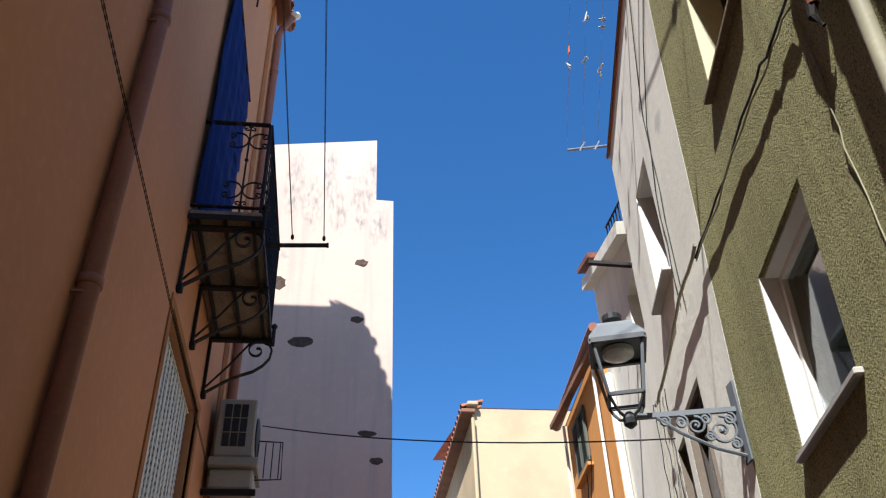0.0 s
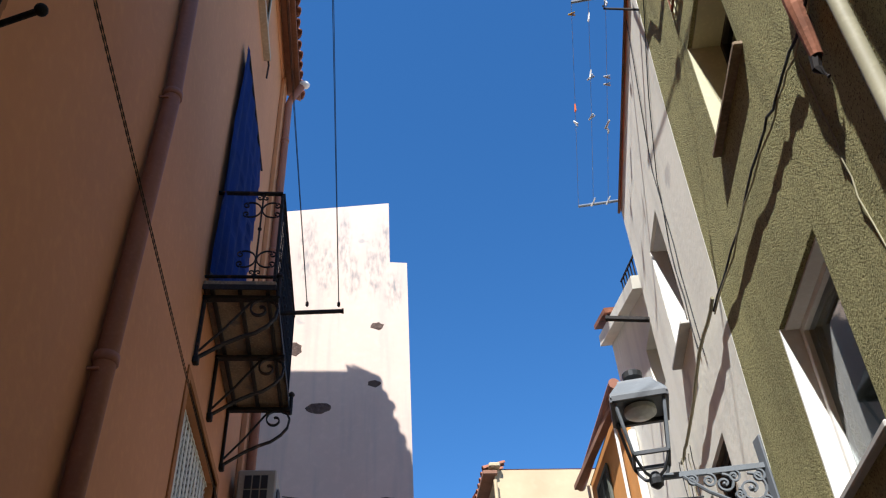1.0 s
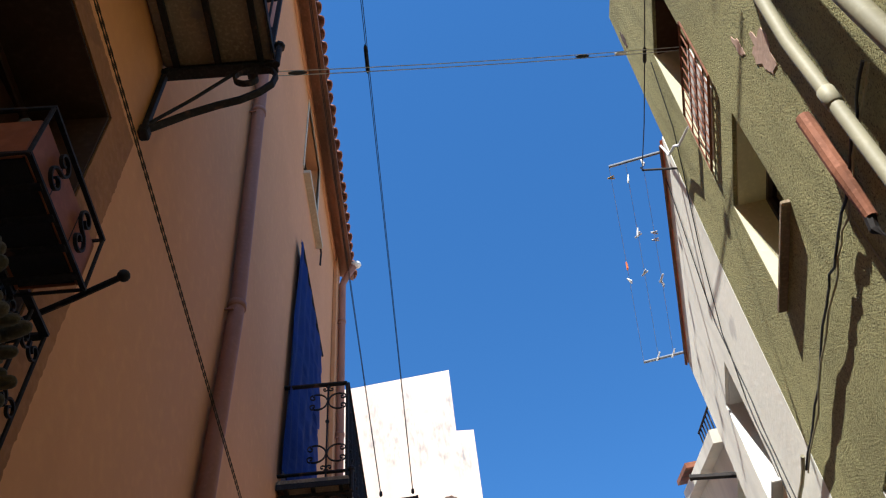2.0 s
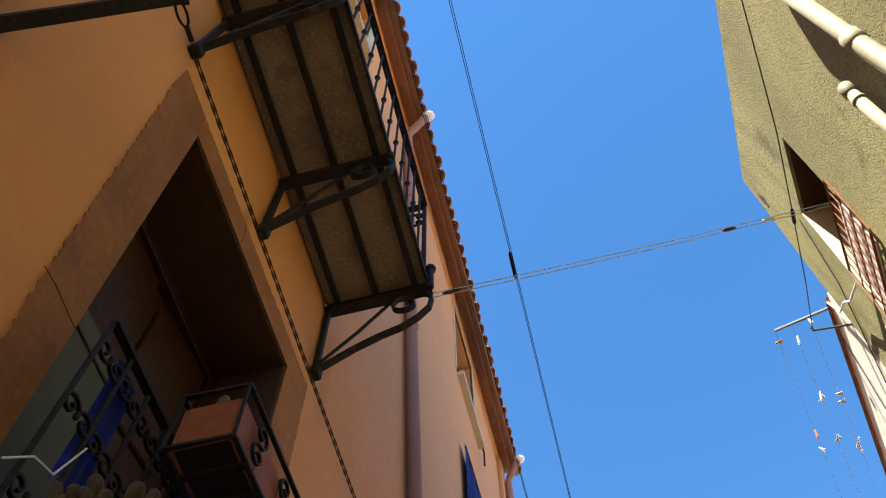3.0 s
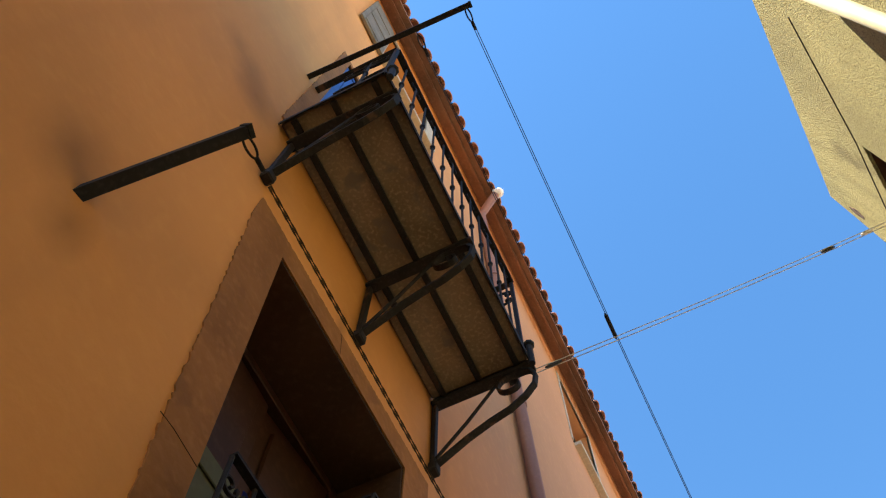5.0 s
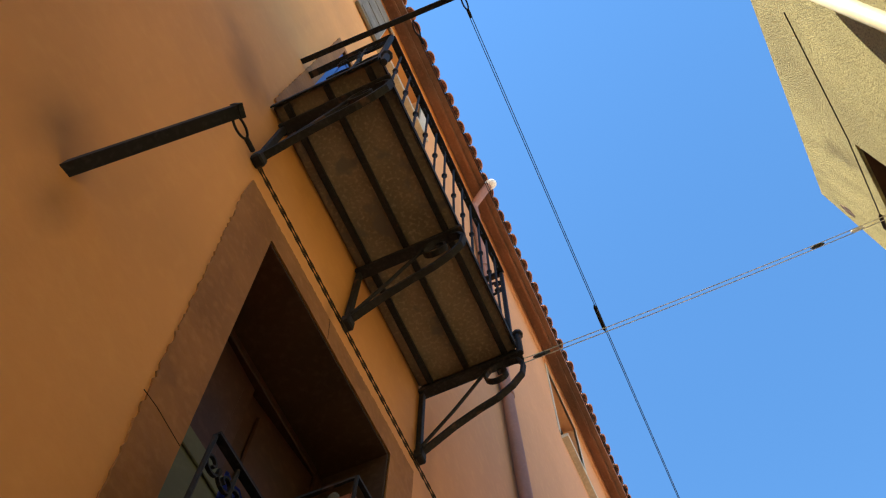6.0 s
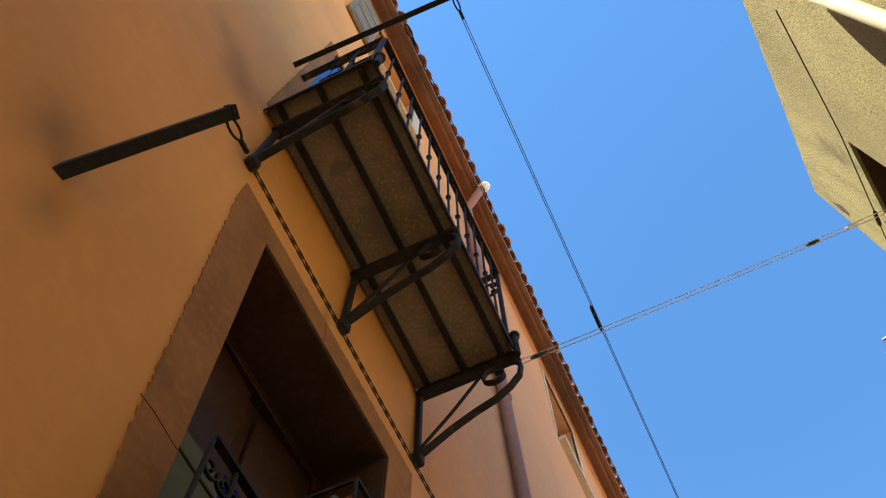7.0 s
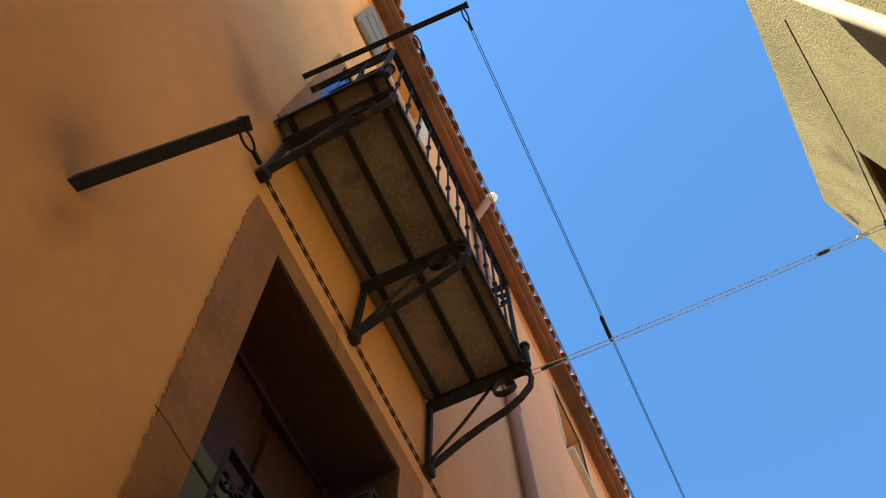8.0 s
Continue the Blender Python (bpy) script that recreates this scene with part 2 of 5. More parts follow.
def sweep(bm, pts, r, n=8, flat=None, ups=None):
    """A rod along points: round with radius r (a number, or one for each point), or flat = (width, thickness)."""
    pts = [Vector(p) for p in pts]
    rings = []
    for i, p in enumerate(pts):
        d = (pts[min(i + 1, len(pts) - 1)] - pts[max(i - 1, 0)]).normalized()
        up = Vector(ups) if ups is not None else (Vector((0, 0, 1)) if abs(d.z) < 0.95 else Vector((0, 1, 0)))
        a = d.cross(up).normalized()
        b = a.cross(d).normalized()
        if flat:
            w, h = flat[0] / 2, flat[1] / 2
            ring = [p + a * s * h + b * u * w for s, u in ((-1, -1), (1, -1), (1, 1), (-1, 1))]
        else:
            rr = r[i] if isinstance(r, (list, tuple)) else r
            ring = [p + (a * math.cos(k * math.tau / n) + b * math.sin(k * math.tau / n)) * rr for k in range(n)]
        rings.append([bm.verts.new(v) for v in ring])
    for s, t in zip(rings, rings[1:]):
        k = len(s)
        for j in range(k):
            bm.faces.new((s[j], s[(j + 1) % k], t[(j + 1) % k], t[j]))
    bm.faces.new(rings[0][::-1])
    bm.faces.new(rings[-1])
    return bm


def rod(pts, r, n=8, flat=None, ups=None):
    return sweep(bmesh.new(), pts, r, n, flat, ups)


def sag(a, b, drop, n=14):
    a, b = Vector(a), Vector(b)
    return [a.lerp(b, i / n) - Vector((0, 0, drop * 4 * (i / n) * (1 - i / n))) for i in range(n + 1)]


def spiral(c, u, v, r0, r1, a0, a1, n=18):
    """Points of a scroll round c in the plane of u and v, from radius r0 at a0 degrees to r1 at a1."""
    c, u, v = Vector(c), Vector(u), Vector(v)
    out = []
    for i in range(n + 1):
        s = i / n
        a, r = radians(a0 + (a1 - a0) * s), r0 + (r1 - r0) * s
        out.append(c + u * math.cos(a) * r + v * math.sin(a) * r)
    return out


def lathe(bm, c, prof, n=16):
    """Turned body round the vertical through c; prof: (radius, height) pairs."""
    c = Vector(c)
    rings = [[bm.verts.new(c + Vector((r * math.cos(k * math.tau / n), r * math.sin(k * math.tau / n), h))) for k in range(n)] for r, h in prof]
    for s, t in zip(rings, rings[1:]):
        for j in range(n):
            bm.faces.new((s[j], s[(j + 1) % n], t[(j + 1) % n], t[j]))
    bm.faces.new(rings[0][::-1])
    bm.faces.new(rings[-1])
    return bm


def wall_mesh(us, vs, holes, thick, to_world, step=0.6):
    """A wall over the stretch us and the heights vs with holes (u0, u1, v0, v1) through it; to_world(u, v, w), w outwards."""
    def cuts(lo, hi, more):
        c = sorted({lo, hi, *[x for x in more if lo < x < hi]})
        out = []
        for a, b in zip(c, c[1:]):
            k = max(1, round((b - a) / step))
            out += [a + (b - a) * i / k for i in range(k)]
        return out + [hi]
    U = cuts(*us, [h[0] for h in holes] + [h[1] for h in holes])
    V = cuts(*vs, [h[2] for h in holes] + [h[3] for h in holes])
    nu, nv = len(U) - 1, len(V) - 1

    def solid(i, j):
        if not (0 <= i < nu and 0 <= j < nv):
            return False
        mu, mv = (U[i] + U[i + 1]) / 2, (V[j] + V[j + 1]) / 2
        return not any(a < mu < b and c < mv < d for a, b, c, d in holes)
    bm = bmesh.new()
    got = {}

    def vert(i, j, k):
        if (i, j, k) not in got:
            got[i, j, k] = bm.verts.new(to_world(U[i], V[j], -thick * k))
        return got[i, j, k]
    for i in range(nu):
        for j in range(nv):
            if not solid(i, j):
                continue
            for k in (0, 1):
                bm.faces.new([vert(*p, k) for p in ((i, j), (i + 1, j), (i + 1, j + 1), (i, j + 1))])
            for (di, dj), (p, q) in (((-1, 0), ((i, j), (i, j + 1))), ((1, 0), ((i + 1, j), (i + 1, j + 1))), ((0, -1), ((i, j), (i + 1, j))), ((0, 1), ((i, j + 1), (i + 1, j + 1)))):
                if not solid(i + di, j + dj):
                    bm.faces.new((vert(*p, 0), vert(*q, 0), vert(*q, 1), vert(*p, 1)))
    return bm


# ---------------------------------------------------------------- the two facades
XL = -1.224          # face of the terracotta house
ZTOP = 12.22         # its wall head


def WL(u, v, w=0.0):
    """A place on the terracotta facade: along the alley, height, out from the wall."""
    return Vector((XL + w, u, v))


RC, RK = 1.372, 0.19   # line of the opposite facade: x = RC + RK * y
RN = Vector((-1, RK, 0)).normalized()
RD = Vector((RK, 1, 0)).normalized()


def WR(u, v, w=0.0):
    """A place on the opposite facade: its y, height, out from the wall."""
    return Vector((RC + RK * u, u, v)) + RN * w


def green_top(y):
    return 7.40 + 0.545 * y


# ---------------------------------------------------------------- ground
bm = bmesh.new()
bmesh.ops.create_grid(bm, x_segments=24, y_segments=24, size=600)
setting("ground", bm, "ground", "grey stone paving of the alley and land beyond", "ground")

# ---------------------------------------------------------------- terracotta house
def WLS(u, v, w=0.0):
    """The same facade with the crooked near jamb of the lower door."""
    return WL(u + (0.055 * (4.92 - v) if abs(u - 0.46) < .001 and v < 4.93 else 0.0), v, w)


DOOR = (0.46, 1.52, 2.70, 4.92)
BALC_DOOR = (0.17, 1.22, 5.93, 8.40)
BLUE_DOOR = (5.45, 6.94, 5.95, 8.98)
LACE = (5.34, 7.0, 3.25, 5.06)
TOP_A, TOP_B = (0.36, 1.30, 10.2, 12.0), (5.27, 6.32, 10.42, 12.02)
# unseen south of here: head lowered to 10.6, chosen to shape sun and bounce
SOUTH = -0.55
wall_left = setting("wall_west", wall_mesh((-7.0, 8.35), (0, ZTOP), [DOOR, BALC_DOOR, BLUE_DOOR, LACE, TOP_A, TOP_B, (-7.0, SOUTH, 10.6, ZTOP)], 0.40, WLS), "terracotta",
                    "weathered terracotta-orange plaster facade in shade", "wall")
setting("wall_west_back", boxes(((-7.2, -7.0, 0), (-7.0, 8.35, ZTOP)), ((-6.99, -7.0, 0), (XL - 0.41, -6.8, 10.5)), ((-6.99, SOUTH, 10.61), (XL - 0.41, SOUTH + .2, ZTOP)), ((-6.99, 8.14, 0), (XL - 0.41, 8.34, ZTOP)),
                                ((-6.99, -6.8, 5.55), (XL - 0.41, 8.14, 5.75)), ((-6.99, -6.8, 2.45), (XL - 0.41, 8.14, 2.65)), ((-6.99, SOUTH + .21, 9.3), (XL - 0.41, 8.14, 9.5)),
                                ((-4.0, -6.8, 0.01), (-3.9, 8.14, 8.7))), "inner", "plain plaster inner walls and floors of the terracotta house", "wall")


def surround(name, hole, w, proud, material, label, skew=0.0, flare=0.0, wob=0.0):
    """Flat plaster band round an opening: two jambs and a head of their own, or each left out."""
    y0, y1, z0, z1 = hole
    t = thing(name, WL((y0 + y1) / 2, z0), label, "trim", kind="structure")
    for n, a, b in (("jamb_band", (y0 - w, z0), (y0, z1)), ("jamb_band", (y1, z0), (y1 + w, z1)), ("head_band", (y0 - w, z1), (y1 + w, z1 + w * 0.72))):
        bm = bmesh.new()
        k = 140
        ring = []
        for i in range(k + 1):
            s = i / k
            if n == "jamb_band":
                z = a[1] + (b[1] - a[1]) * s
                lean = (z1 - z) * (b[0] < y0 + .01)
                ra = a[0] + random.uniform(-wob, wob) * (a[0] < y0 - 0.01) + lean * (skew + flare)
                rb = b[0] + random.uniform(-wob, wob) * (b[0] > y1 + 0.01) + lean * skew
                ring.append([(ra, z), (rb, z)])
            else:
                y = a[0] + (b[0] - a[0]) * s
                ring.append([(y, b[1] + random.uniform(-wob, wob)), (y, a[1])])
        rows = [[bm.verts.new(WL(*p, q)) for p in r for q in (proud, -0.02)] for r in ring]
        for s, u in zip(rows, rows[1:]):
            for c in ((0, 2), (2, 3), (3, 1), (1, 0)):
                bm.faces.new((s[c[0]], s[c[1]], u[c[1]], u[c[0]]))
        bm.faces.new([rows[0][i] for i in (0, 2, 3, 1)])
        bm.faces.new([rows[-1][i] for i in (0, 1, 3, 2)])
        part(n, bm, material, t)
    return t


surround("door_surround", DOOR, 0.215, 0.006, "surround", "bare brown lime band round the balcony door", .055, .045, wob=0.005)
surround("door_surround", BALC_DOOR, 0.10, 0.01, "surround", "brown lime band round the upper balcony door", wob=0.003)
surround("window_surround", TOP_A, 0.14, 0.02, "stone_pale", "pale grey stone band round the attic window", wob=0.003)
surround("window_surround", TOP_B, 0.05, 0.012, "stone_pale", "pale grey stone band round the attic window", wob=0.003)
surround("window_surround", LACE, 0.09, 0.012, "surround", "brown plaster band round the lace-curtained window", wob=0.002)


def leaf_door(name, hole, depth, material, label, leaves=2, panels=3, swing=0.0):
    """A panelled double door set back in an opening; swing opens the far leaf inwards."""
    y0, y1, z0, z1 = hole
    t = thing(name, WL((y0 + y1) / 2, z0, -depth), label, "door", kind="structure")
    part("door_frame", boxes((WL(y0 + 0.002, z0, -depth - 0.03), WL(y0 + 0.06, z1 - 0.002, -depth + 0.03)), (WL(y1 - 0.06, z0, -depth - 0.03), WL(y1 - 0.002, z1 - 0.002, -depth + 0.03)),
                             (WL(y0 + 0.061, z1 - 0.06, -depth - 0.03), WL(y1 - 0.061, z1 - 0.002, -depth + 0.03)), bevel=0.004), material, t)
    w = (y1 - y0 - 0.13) / leaves
    for k in range(leaves):
        a = y0 + 0.065 + k * w
        pivot = WL(a if k == 0 else a + w, 0, -depth)
        turn = Matrix.Translation(pivot) @ Matrix.Rotation(radians(swing if k else -swing * 0.5), 4, "Z") @ Matrix.Translation(-pivot)
        bm = bmesh.new()
        box(bm, WL(a + 0.003, z0 + 0.02, -depth - 0.02), WL(a + w - 0.003, z1 - 0.065, -depth + 0.02), 0.003)
        bmesh.ops.transform(bm, matrix=turn, verts=bm.verts)
        lf = part("door_leaf", bm, material, t)
        hgt = (z1 - z0 - 0.15) / panels
        for q in range(panels):
            bm = bmesh.new()
            box(bm, WL(a + 0.07, z0 + 0.07 + q * hgt, -depth + 0.021), WL(a + w - 0.07, z0 + (q + 1) * hgt, -depth + 0.036), 0.008)
            bmesh.ops.transform(bm, matrix=turn, verts=bm.verts)
            part("panel", bm, material, lf)
    return t


setting("pilaster", boxes((WL(8.02, 0, .002), WL(8.34, ZTOP - .02, .058)), bevel=.006), "terracotta", "shallow terracotta pilaster at the end of the facade", "pilaster")
lining = thing("door_lining", WL(1.0, 2.70, -.15), "bare brown plaster lining of the open doorway, darkened for recess shade", "trim", kind="structure")
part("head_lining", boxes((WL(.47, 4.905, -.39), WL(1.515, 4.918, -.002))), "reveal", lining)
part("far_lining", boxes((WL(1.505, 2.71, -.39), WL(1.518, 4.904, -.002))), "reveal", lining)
leaf_door("door_1", DOOR, 0.34, "wood", "dark red-brown panelled wooden balcony door, nearly closed", swing=-5)
leaf_door("door_2", BALC_DOOR, 0.045, "blue_paint", "blue painted wooden balcony door, closed")
leaf_door("door_3", BLUE_DOOR, 0.22, "blue_paint", "blue painted balcony door behind a curtain")


def attic_window(name, hole, label, ajar):
    y0, y1, z0, z1 = hole
    t = thing(name, WL((y0 + y1) / 2, z0, -0.2), label, "window", kind="structure")
    d = -0.2
    part("window_frame", boxes((WL(y0 + .002, z0, d - .03), WL(y0 + .06, z1 - .002, d + .03)), (WL(y1 - .06, z0, d - .03), WL(y1 - .002, z1 - .002, d + .03)), (WL(y0 + .061, z0, d - .03), WL(y1 - .061, z0 + .06, d + .03)),
                               (WL(y0 + .061, z1 - .06, d - .03), WL(y1 - .061, z1 - .002, d + .03)), ((XL + d - .03, (y0 + y1) / 2 - .03, z0 + .061), (XL + d + .03, (y0 + y1) / 2 + .03, z1 - .061)), bevel=.004), "frame_dark", t)
    for a, b in ((y0 + .061, (y0 + y1) / 2 - .031), ((y0 + y1) / 2 + .031, y1 - .061)):
        part("pane", boxes((WL(a, z0 + .061, d - .003), WL(b, z1 - .061, d + .003))), "glass", t)
    part("window_sill", boxes((WL(y0 + 0.02, z0 - 0.07, -0.17), WL(y1 + 0.12, z0 - 0.004, 0.085)), bevel=0.006), "stone_pale", t)
    if ajar:
        bm = boxes((WL(y0 - .44, z0 - .04, .012), WL(y0 - .02, z1, .045)), bevel=.004)
        leaf = part("shutter", bm, "wood_grey", t, "weathered wooden shutter folded back on the wall")
        for q in range(3):
            part("panel", boxes((WL(y0 - .39, z0 + .04 + q * .6, .046), WL(y0 - .07, z0 + .54 + q * .6, .054)), bevel=.004), "wood_grey", leaf)
    else:
        part("hook", rod([WL(y1 + .1, z0 - .03, .05), WL(y1 + .16, z0 - .10, .06), WL(y1 + .18, z0 - .32, .05)], .012, 6), "iron", t)
    return t


attic_window("window_1", TOP_A, "small attic window with a weathered shutter folded back under the eaves", True)
attic_window("window_2", TOP_B, "small attic window with a thick pale weathered sill", False)

# lace window
y0, y1, z0, z1 = LACE
t = thing("window_3", WL((y0 + y1) / 2, z0, -0.2), "tall window hung with white lace curtain", "window", kind="structure")
part("window_frame", boxes((WL(y0 + .002, z0, -.24), WL(y0 + .07, z1 - .002, -.18)), (WL(y1 - .07, z0, -.24), WL(y1 - .002, z1 - .002, -.18)), (WL(y0 + .071, z1 - .07, -.24), WL(y1 - .071, z1 - .002, -.18)), (WL(y0 + .071, z0, -.24), WL(y1 - .071, z0 + .07, -.18)), bevel=.004), "frame_dark", t)
part("pane", boxes((WL(y0 + .071, z0 + .071, -.213), WL(y1 - .071, z1 - .071, -.207))), "glass", t)
part("window_sill", boxes((WL(y0 - .1, z0 - .05, -.17), WL(y1 + .1, z0 - .004, .08)), bevel=.006), "sill", t)


def cloth(y0, y1, z0, z1, w, amp, folds, ragged=0.0, nu=44, nv=36, thick=0.004):
    """A hanging cloth with folds, a wavy hem and a frayed far edge."""
    bm = bmesh.new()
    g = []
    for j in range(nv + 1):
        row = []
        z = z1 + (z0 - z1) * j / nv
        cut = ragged * (0.5 + 0.5 * noise.noise((j * 0.35, 7.7, 0))) + ragged * 0.25 * noise.noise((j * 1.7, 1.1, 0))
        for i in range(nu + 1):
            s = i / nu
            y = y0 + (y1 - cut - y0) * s
            x = w + amp * (math.sin(s * math.tau * folds + 0.5 * math.sin(j * 0.2)) * (0.35 + 0.65 * j / nv)) + amp * 0.4 * noise.noise((s * 6, j * 0.15, 3))
            row.append(bm.verts.new(WL(y, z + (0.03 * math.sin(s * 17) if j == nv else 0), x)))
        g.append(row)
    for a, b in zip(g, g[1:]):
        for i in range(nu):
            bm.faces.new((a[i], a[i + 1], b[i + 1], b[i]))
    bmesh.ops.solidify(bm, geom=bm.faces[:], thickness=thick)
    return bm


# lace curtain: a net ground with raised bands of little squares
lace = thing("lace_curtain", WL((y0 + y1) / 2, z0 + .02, -0.10), "white lace curtain hanging in the window opening", "curtain")
part("net", cloth(y0 + .01, y1 - .01, z0 + .02, z1 - .02, -0.10, 0.012, 7), "lace_dark", lace)
bm = bmesh.new()
rng = random.Random(4)
k = 0
y = y0 + .02
while y < y1 - .04:
    wide = (0.05, 0.022, 0.022, 0.075, 0.022, 0.022)[k % 6]
    if k % 6 in (0, 3):
        box(bm, WL(y, z0 + .03, -.083), WL(y + wide, z1 - .03, -.079))
        z = z1
    else:
        z = z0 + .03 + 0.03 * (k % 2)
        while z < z1 - .05:
            hh = rng.uniform(.02, .034)
            box(bm, WL(y, z, -.083), WL(y + wide * .72, z + hh, -.079))
            z += hh + rng.uniform(.022, .034)
    y += wide + 0.006
    k += 1
tagged(part("lace_pattern", bm, "lace", lace), "raised white bands and squares", kind="stuff")
part("scalloped_edge", rod([WL(y0 + .01 + (y1 - y0 - .02) * i / 60, z1 - .03 + .008 * math.sin(i * 1.9), -.078) for i in range(61)], .009, 6), "lace", lace)

blue = thing("door_curtain", WL(6.1, 6.0, 0.03), "dark blue cloth curtain with frayed edge hung over the balcony door", "curtain")
part("cloth", cloth(5.25, 7.10, 6.0, 9.0, 0.05, 0.022, 5, ragged=0.30, nv=60), "blue", blue)
part("curtain_rod", rod([WL(5.3, 9.0, .05), WL(7.0, 9.0, .05)], .012), "iron", blue)

# ---------------------------------------------------------------- eaves and roof of the terracotta house
roof = thing("roof_west", (XL, 0.7, 12.0), "terracotta tiled roof with brown boarded eaves", "roof", kind="structure")
def eave_strip(profile, y0=SOUTH - .05, y1=8.42):
    """A moulding along the wall head: profile of (out from the wall, height) run along the facade."""
    bm = bmesh.new()
    n = 40
    rows = [[bm.verts.new(WL(y0 + (y1 - y0) * i / n, z, w)) for w, z in profile] for i in range(n + 1)]
    k = len(profile)
    for a, b in zip(rows, rows[1:]):
        for i in range(k):
            bm.faces.new((a[i], a[(i + 1) % k], b[(i + 1) % k], b[i]))
    bm.faces.new(rows[0])
    bm.faces.new(rows[-1])
    return bm


part("soffit", eave_strip(((-.10, ZTOP + .06), (.265, 12.05), (.268, 12.085), (-.10, ZTOP + .11))), "soffit", roof)
part("cornice", eave_strip(((.002, ZTOP - .15), (.03, ZTOP - .13), (.045, ZTOP - .03), (.045, ZTOP - .01), (.002, ZTOP - .005))), "terracotta", roof, "plaster cove under the eaves")
part("fascia", eave_strip(((.15, 12.075), (.185, 12.055), (.185, 12.095), (.15, 12.115))), "soffit", roof)
part("roof_deck", boxes(((-7.3, SOUTH - .05, ZTOP + 0.0), (XL - .12, 8.42, ZTOP + 0.04)), ((-7.3, -7.05, 10.61), (XL + 0.2, SOUTH - .06, 10.7))), "soffit", roof)


def tile_mesh(r=0.085, ln=0.46, n=7):
    bm = bmesh.new()
    a = [[bm.verts.new((x, math.cos(math.pi * k / n) * q, math.sin(math.pi * k / n) * q)) for k in range(n + 1)] for x, q in ((0, r), (-ln, r * .85), (-ln, r * .85 - .014), (0, r - .014))]
    for s, u in ((0, 1), (1, 2), (2, 3), (3, 0)):
        for k in range(n):
            bm.faces.new((a[s][k], a[s][k + 1], a[u][k + 1], a[u][k]))
    bmesh.ops.recalc_face_normals(bm, faces=bm.faces)
    me = bpy.data.meshes.new("roof_tile")
    bm.to_mesh(me)
    bm.free()
    me.materials.append(M["tile"])
    return me


tm = tile_mesh()
rng = random.Random(2)
for i in range(50):
    ob = new("roof_tile", tm)
    ob.parent = roof
    ob.matrix_basis = Matrix.Translation((0.285 + rng.uniform(-.015, .015), -1.25 + i * 0.182 + rng.uniform(-.012, .012) - 0.0, 0.135 + rng.uniform(-.006, .006))) @ pose(0, 0, 0, rng.uniform(-4, 4), 31, rng.uniform(-2.5, 2.5))
bm = bmesh.new()
for i in range(49):
    a = [[bm.verts.new((XL + 0.27 - q, -0.46 + i * .182 + math.cos(math.pi * k / 5) * .08, 12.205 - math.sin(math.pi * k / 5) * .05 + q * .62)) for k in range(6)] for q in (0, .5)]
    for k in range(5):
        bm.faces.new((a[0][k], a[0][k + 1], a[1][k + 1], a[1][k]))
bmesh.ops.solidify(bm, geom=bm.faces[:], thickness=.012)
tagged(part("channel_tiles", bm, "tile", roof), "channel tiles between the cover tiles", kind="stuff")
part("tile_field", boxes(((-7.3, SOUTH - .05, 12.265), (XL - .1, 8.42, 12.30))), "tile", roof)


def downpipe(run, knob, label, out=.057, collars=()):
    """A rain pipe down the facade: run is its line (along, height) from the ground up to the spout under the eaves."""
    t = thing("downpipe", WL(*run[0], .07), label, "downpipe", "rain pipes on the terracotta facade")
    (ya, za), tip = run[-1], Vector(knob)
    pts = [WL(y, z, out) for y, z in run] + [WL(ya - .01, za + .10, out + .03), tip + Vector((-.03, 0, -.03))]
    part("pipe", rod(pts, .052, 14), "pipe", t, smooth=True)

    def along_at(z):
        for (y0, z0), (y1, z1) in zip(run, run[1:]):
            if z0 <= z <= z1:
                return y0 + (y1 - y0) * (z - z0) / (z1 - z0)
        return ya
    for z in collars:
        y = along_at(z)
        part("collar", lathe(bmesh.new(), WL(y, z, out), ((.0525, 0), (.061, .004), (.061, .05), (.0525, .054)), 14), "pipe", t, smooth=True)
        part("pipe_clip", boxes((WL(y - .066, z - .065, .0), WL(y - .052, z - .05, out)), bevel=.003), "pipe", t)
    bm = bmesh.new()
    bmesh.ops.create_uvsphere(bm, u_segments=14, v_segments=9, radius=.075)
    bmesh.ops.transform(bm, matrix=Matrix.Translation(tip) @ Matrix.Diagonal((1.15, .9, .8, 1)), verts=bm.verts)
    part("spout_head", bm, "jamb", t, "white rounded outlet", smooth=True)
    return t


downpipe(((3.37, .02), (3.41, 5.9), (3.10, 8.3), (2.70, 11.7)), (-.905, 2.63, 12.08), "terracotta painted round rain pipe clipped to the facade", collars=(1.2, 2.4, 3.89, 5.84, 7.9, 10.1))
downpipe(((8.24, .02), (8.24, 11.75)), (-.895, 8.13, 12.08), "terracotta painted rain pipe at the end of the facade", .115, (1.5, 3.4, 6.9, 8.8, 10.9))


# ---------------------------------------------------------------- balconies
def scroll_pair(bm, c, u, v, s, flat):
    """Two C-scrolls back to back round c."""
    for side in (-1, 1):
        sweep(bm, spiral(Vector(c) + Vector(u) * side * s * .62 + Vector(v) * s * .55, Vector(u) * side, v, s * .62, s * .10, 250, -150, 16), 0, flat=flat, ups=Vector(u).cross(Vector(v)))


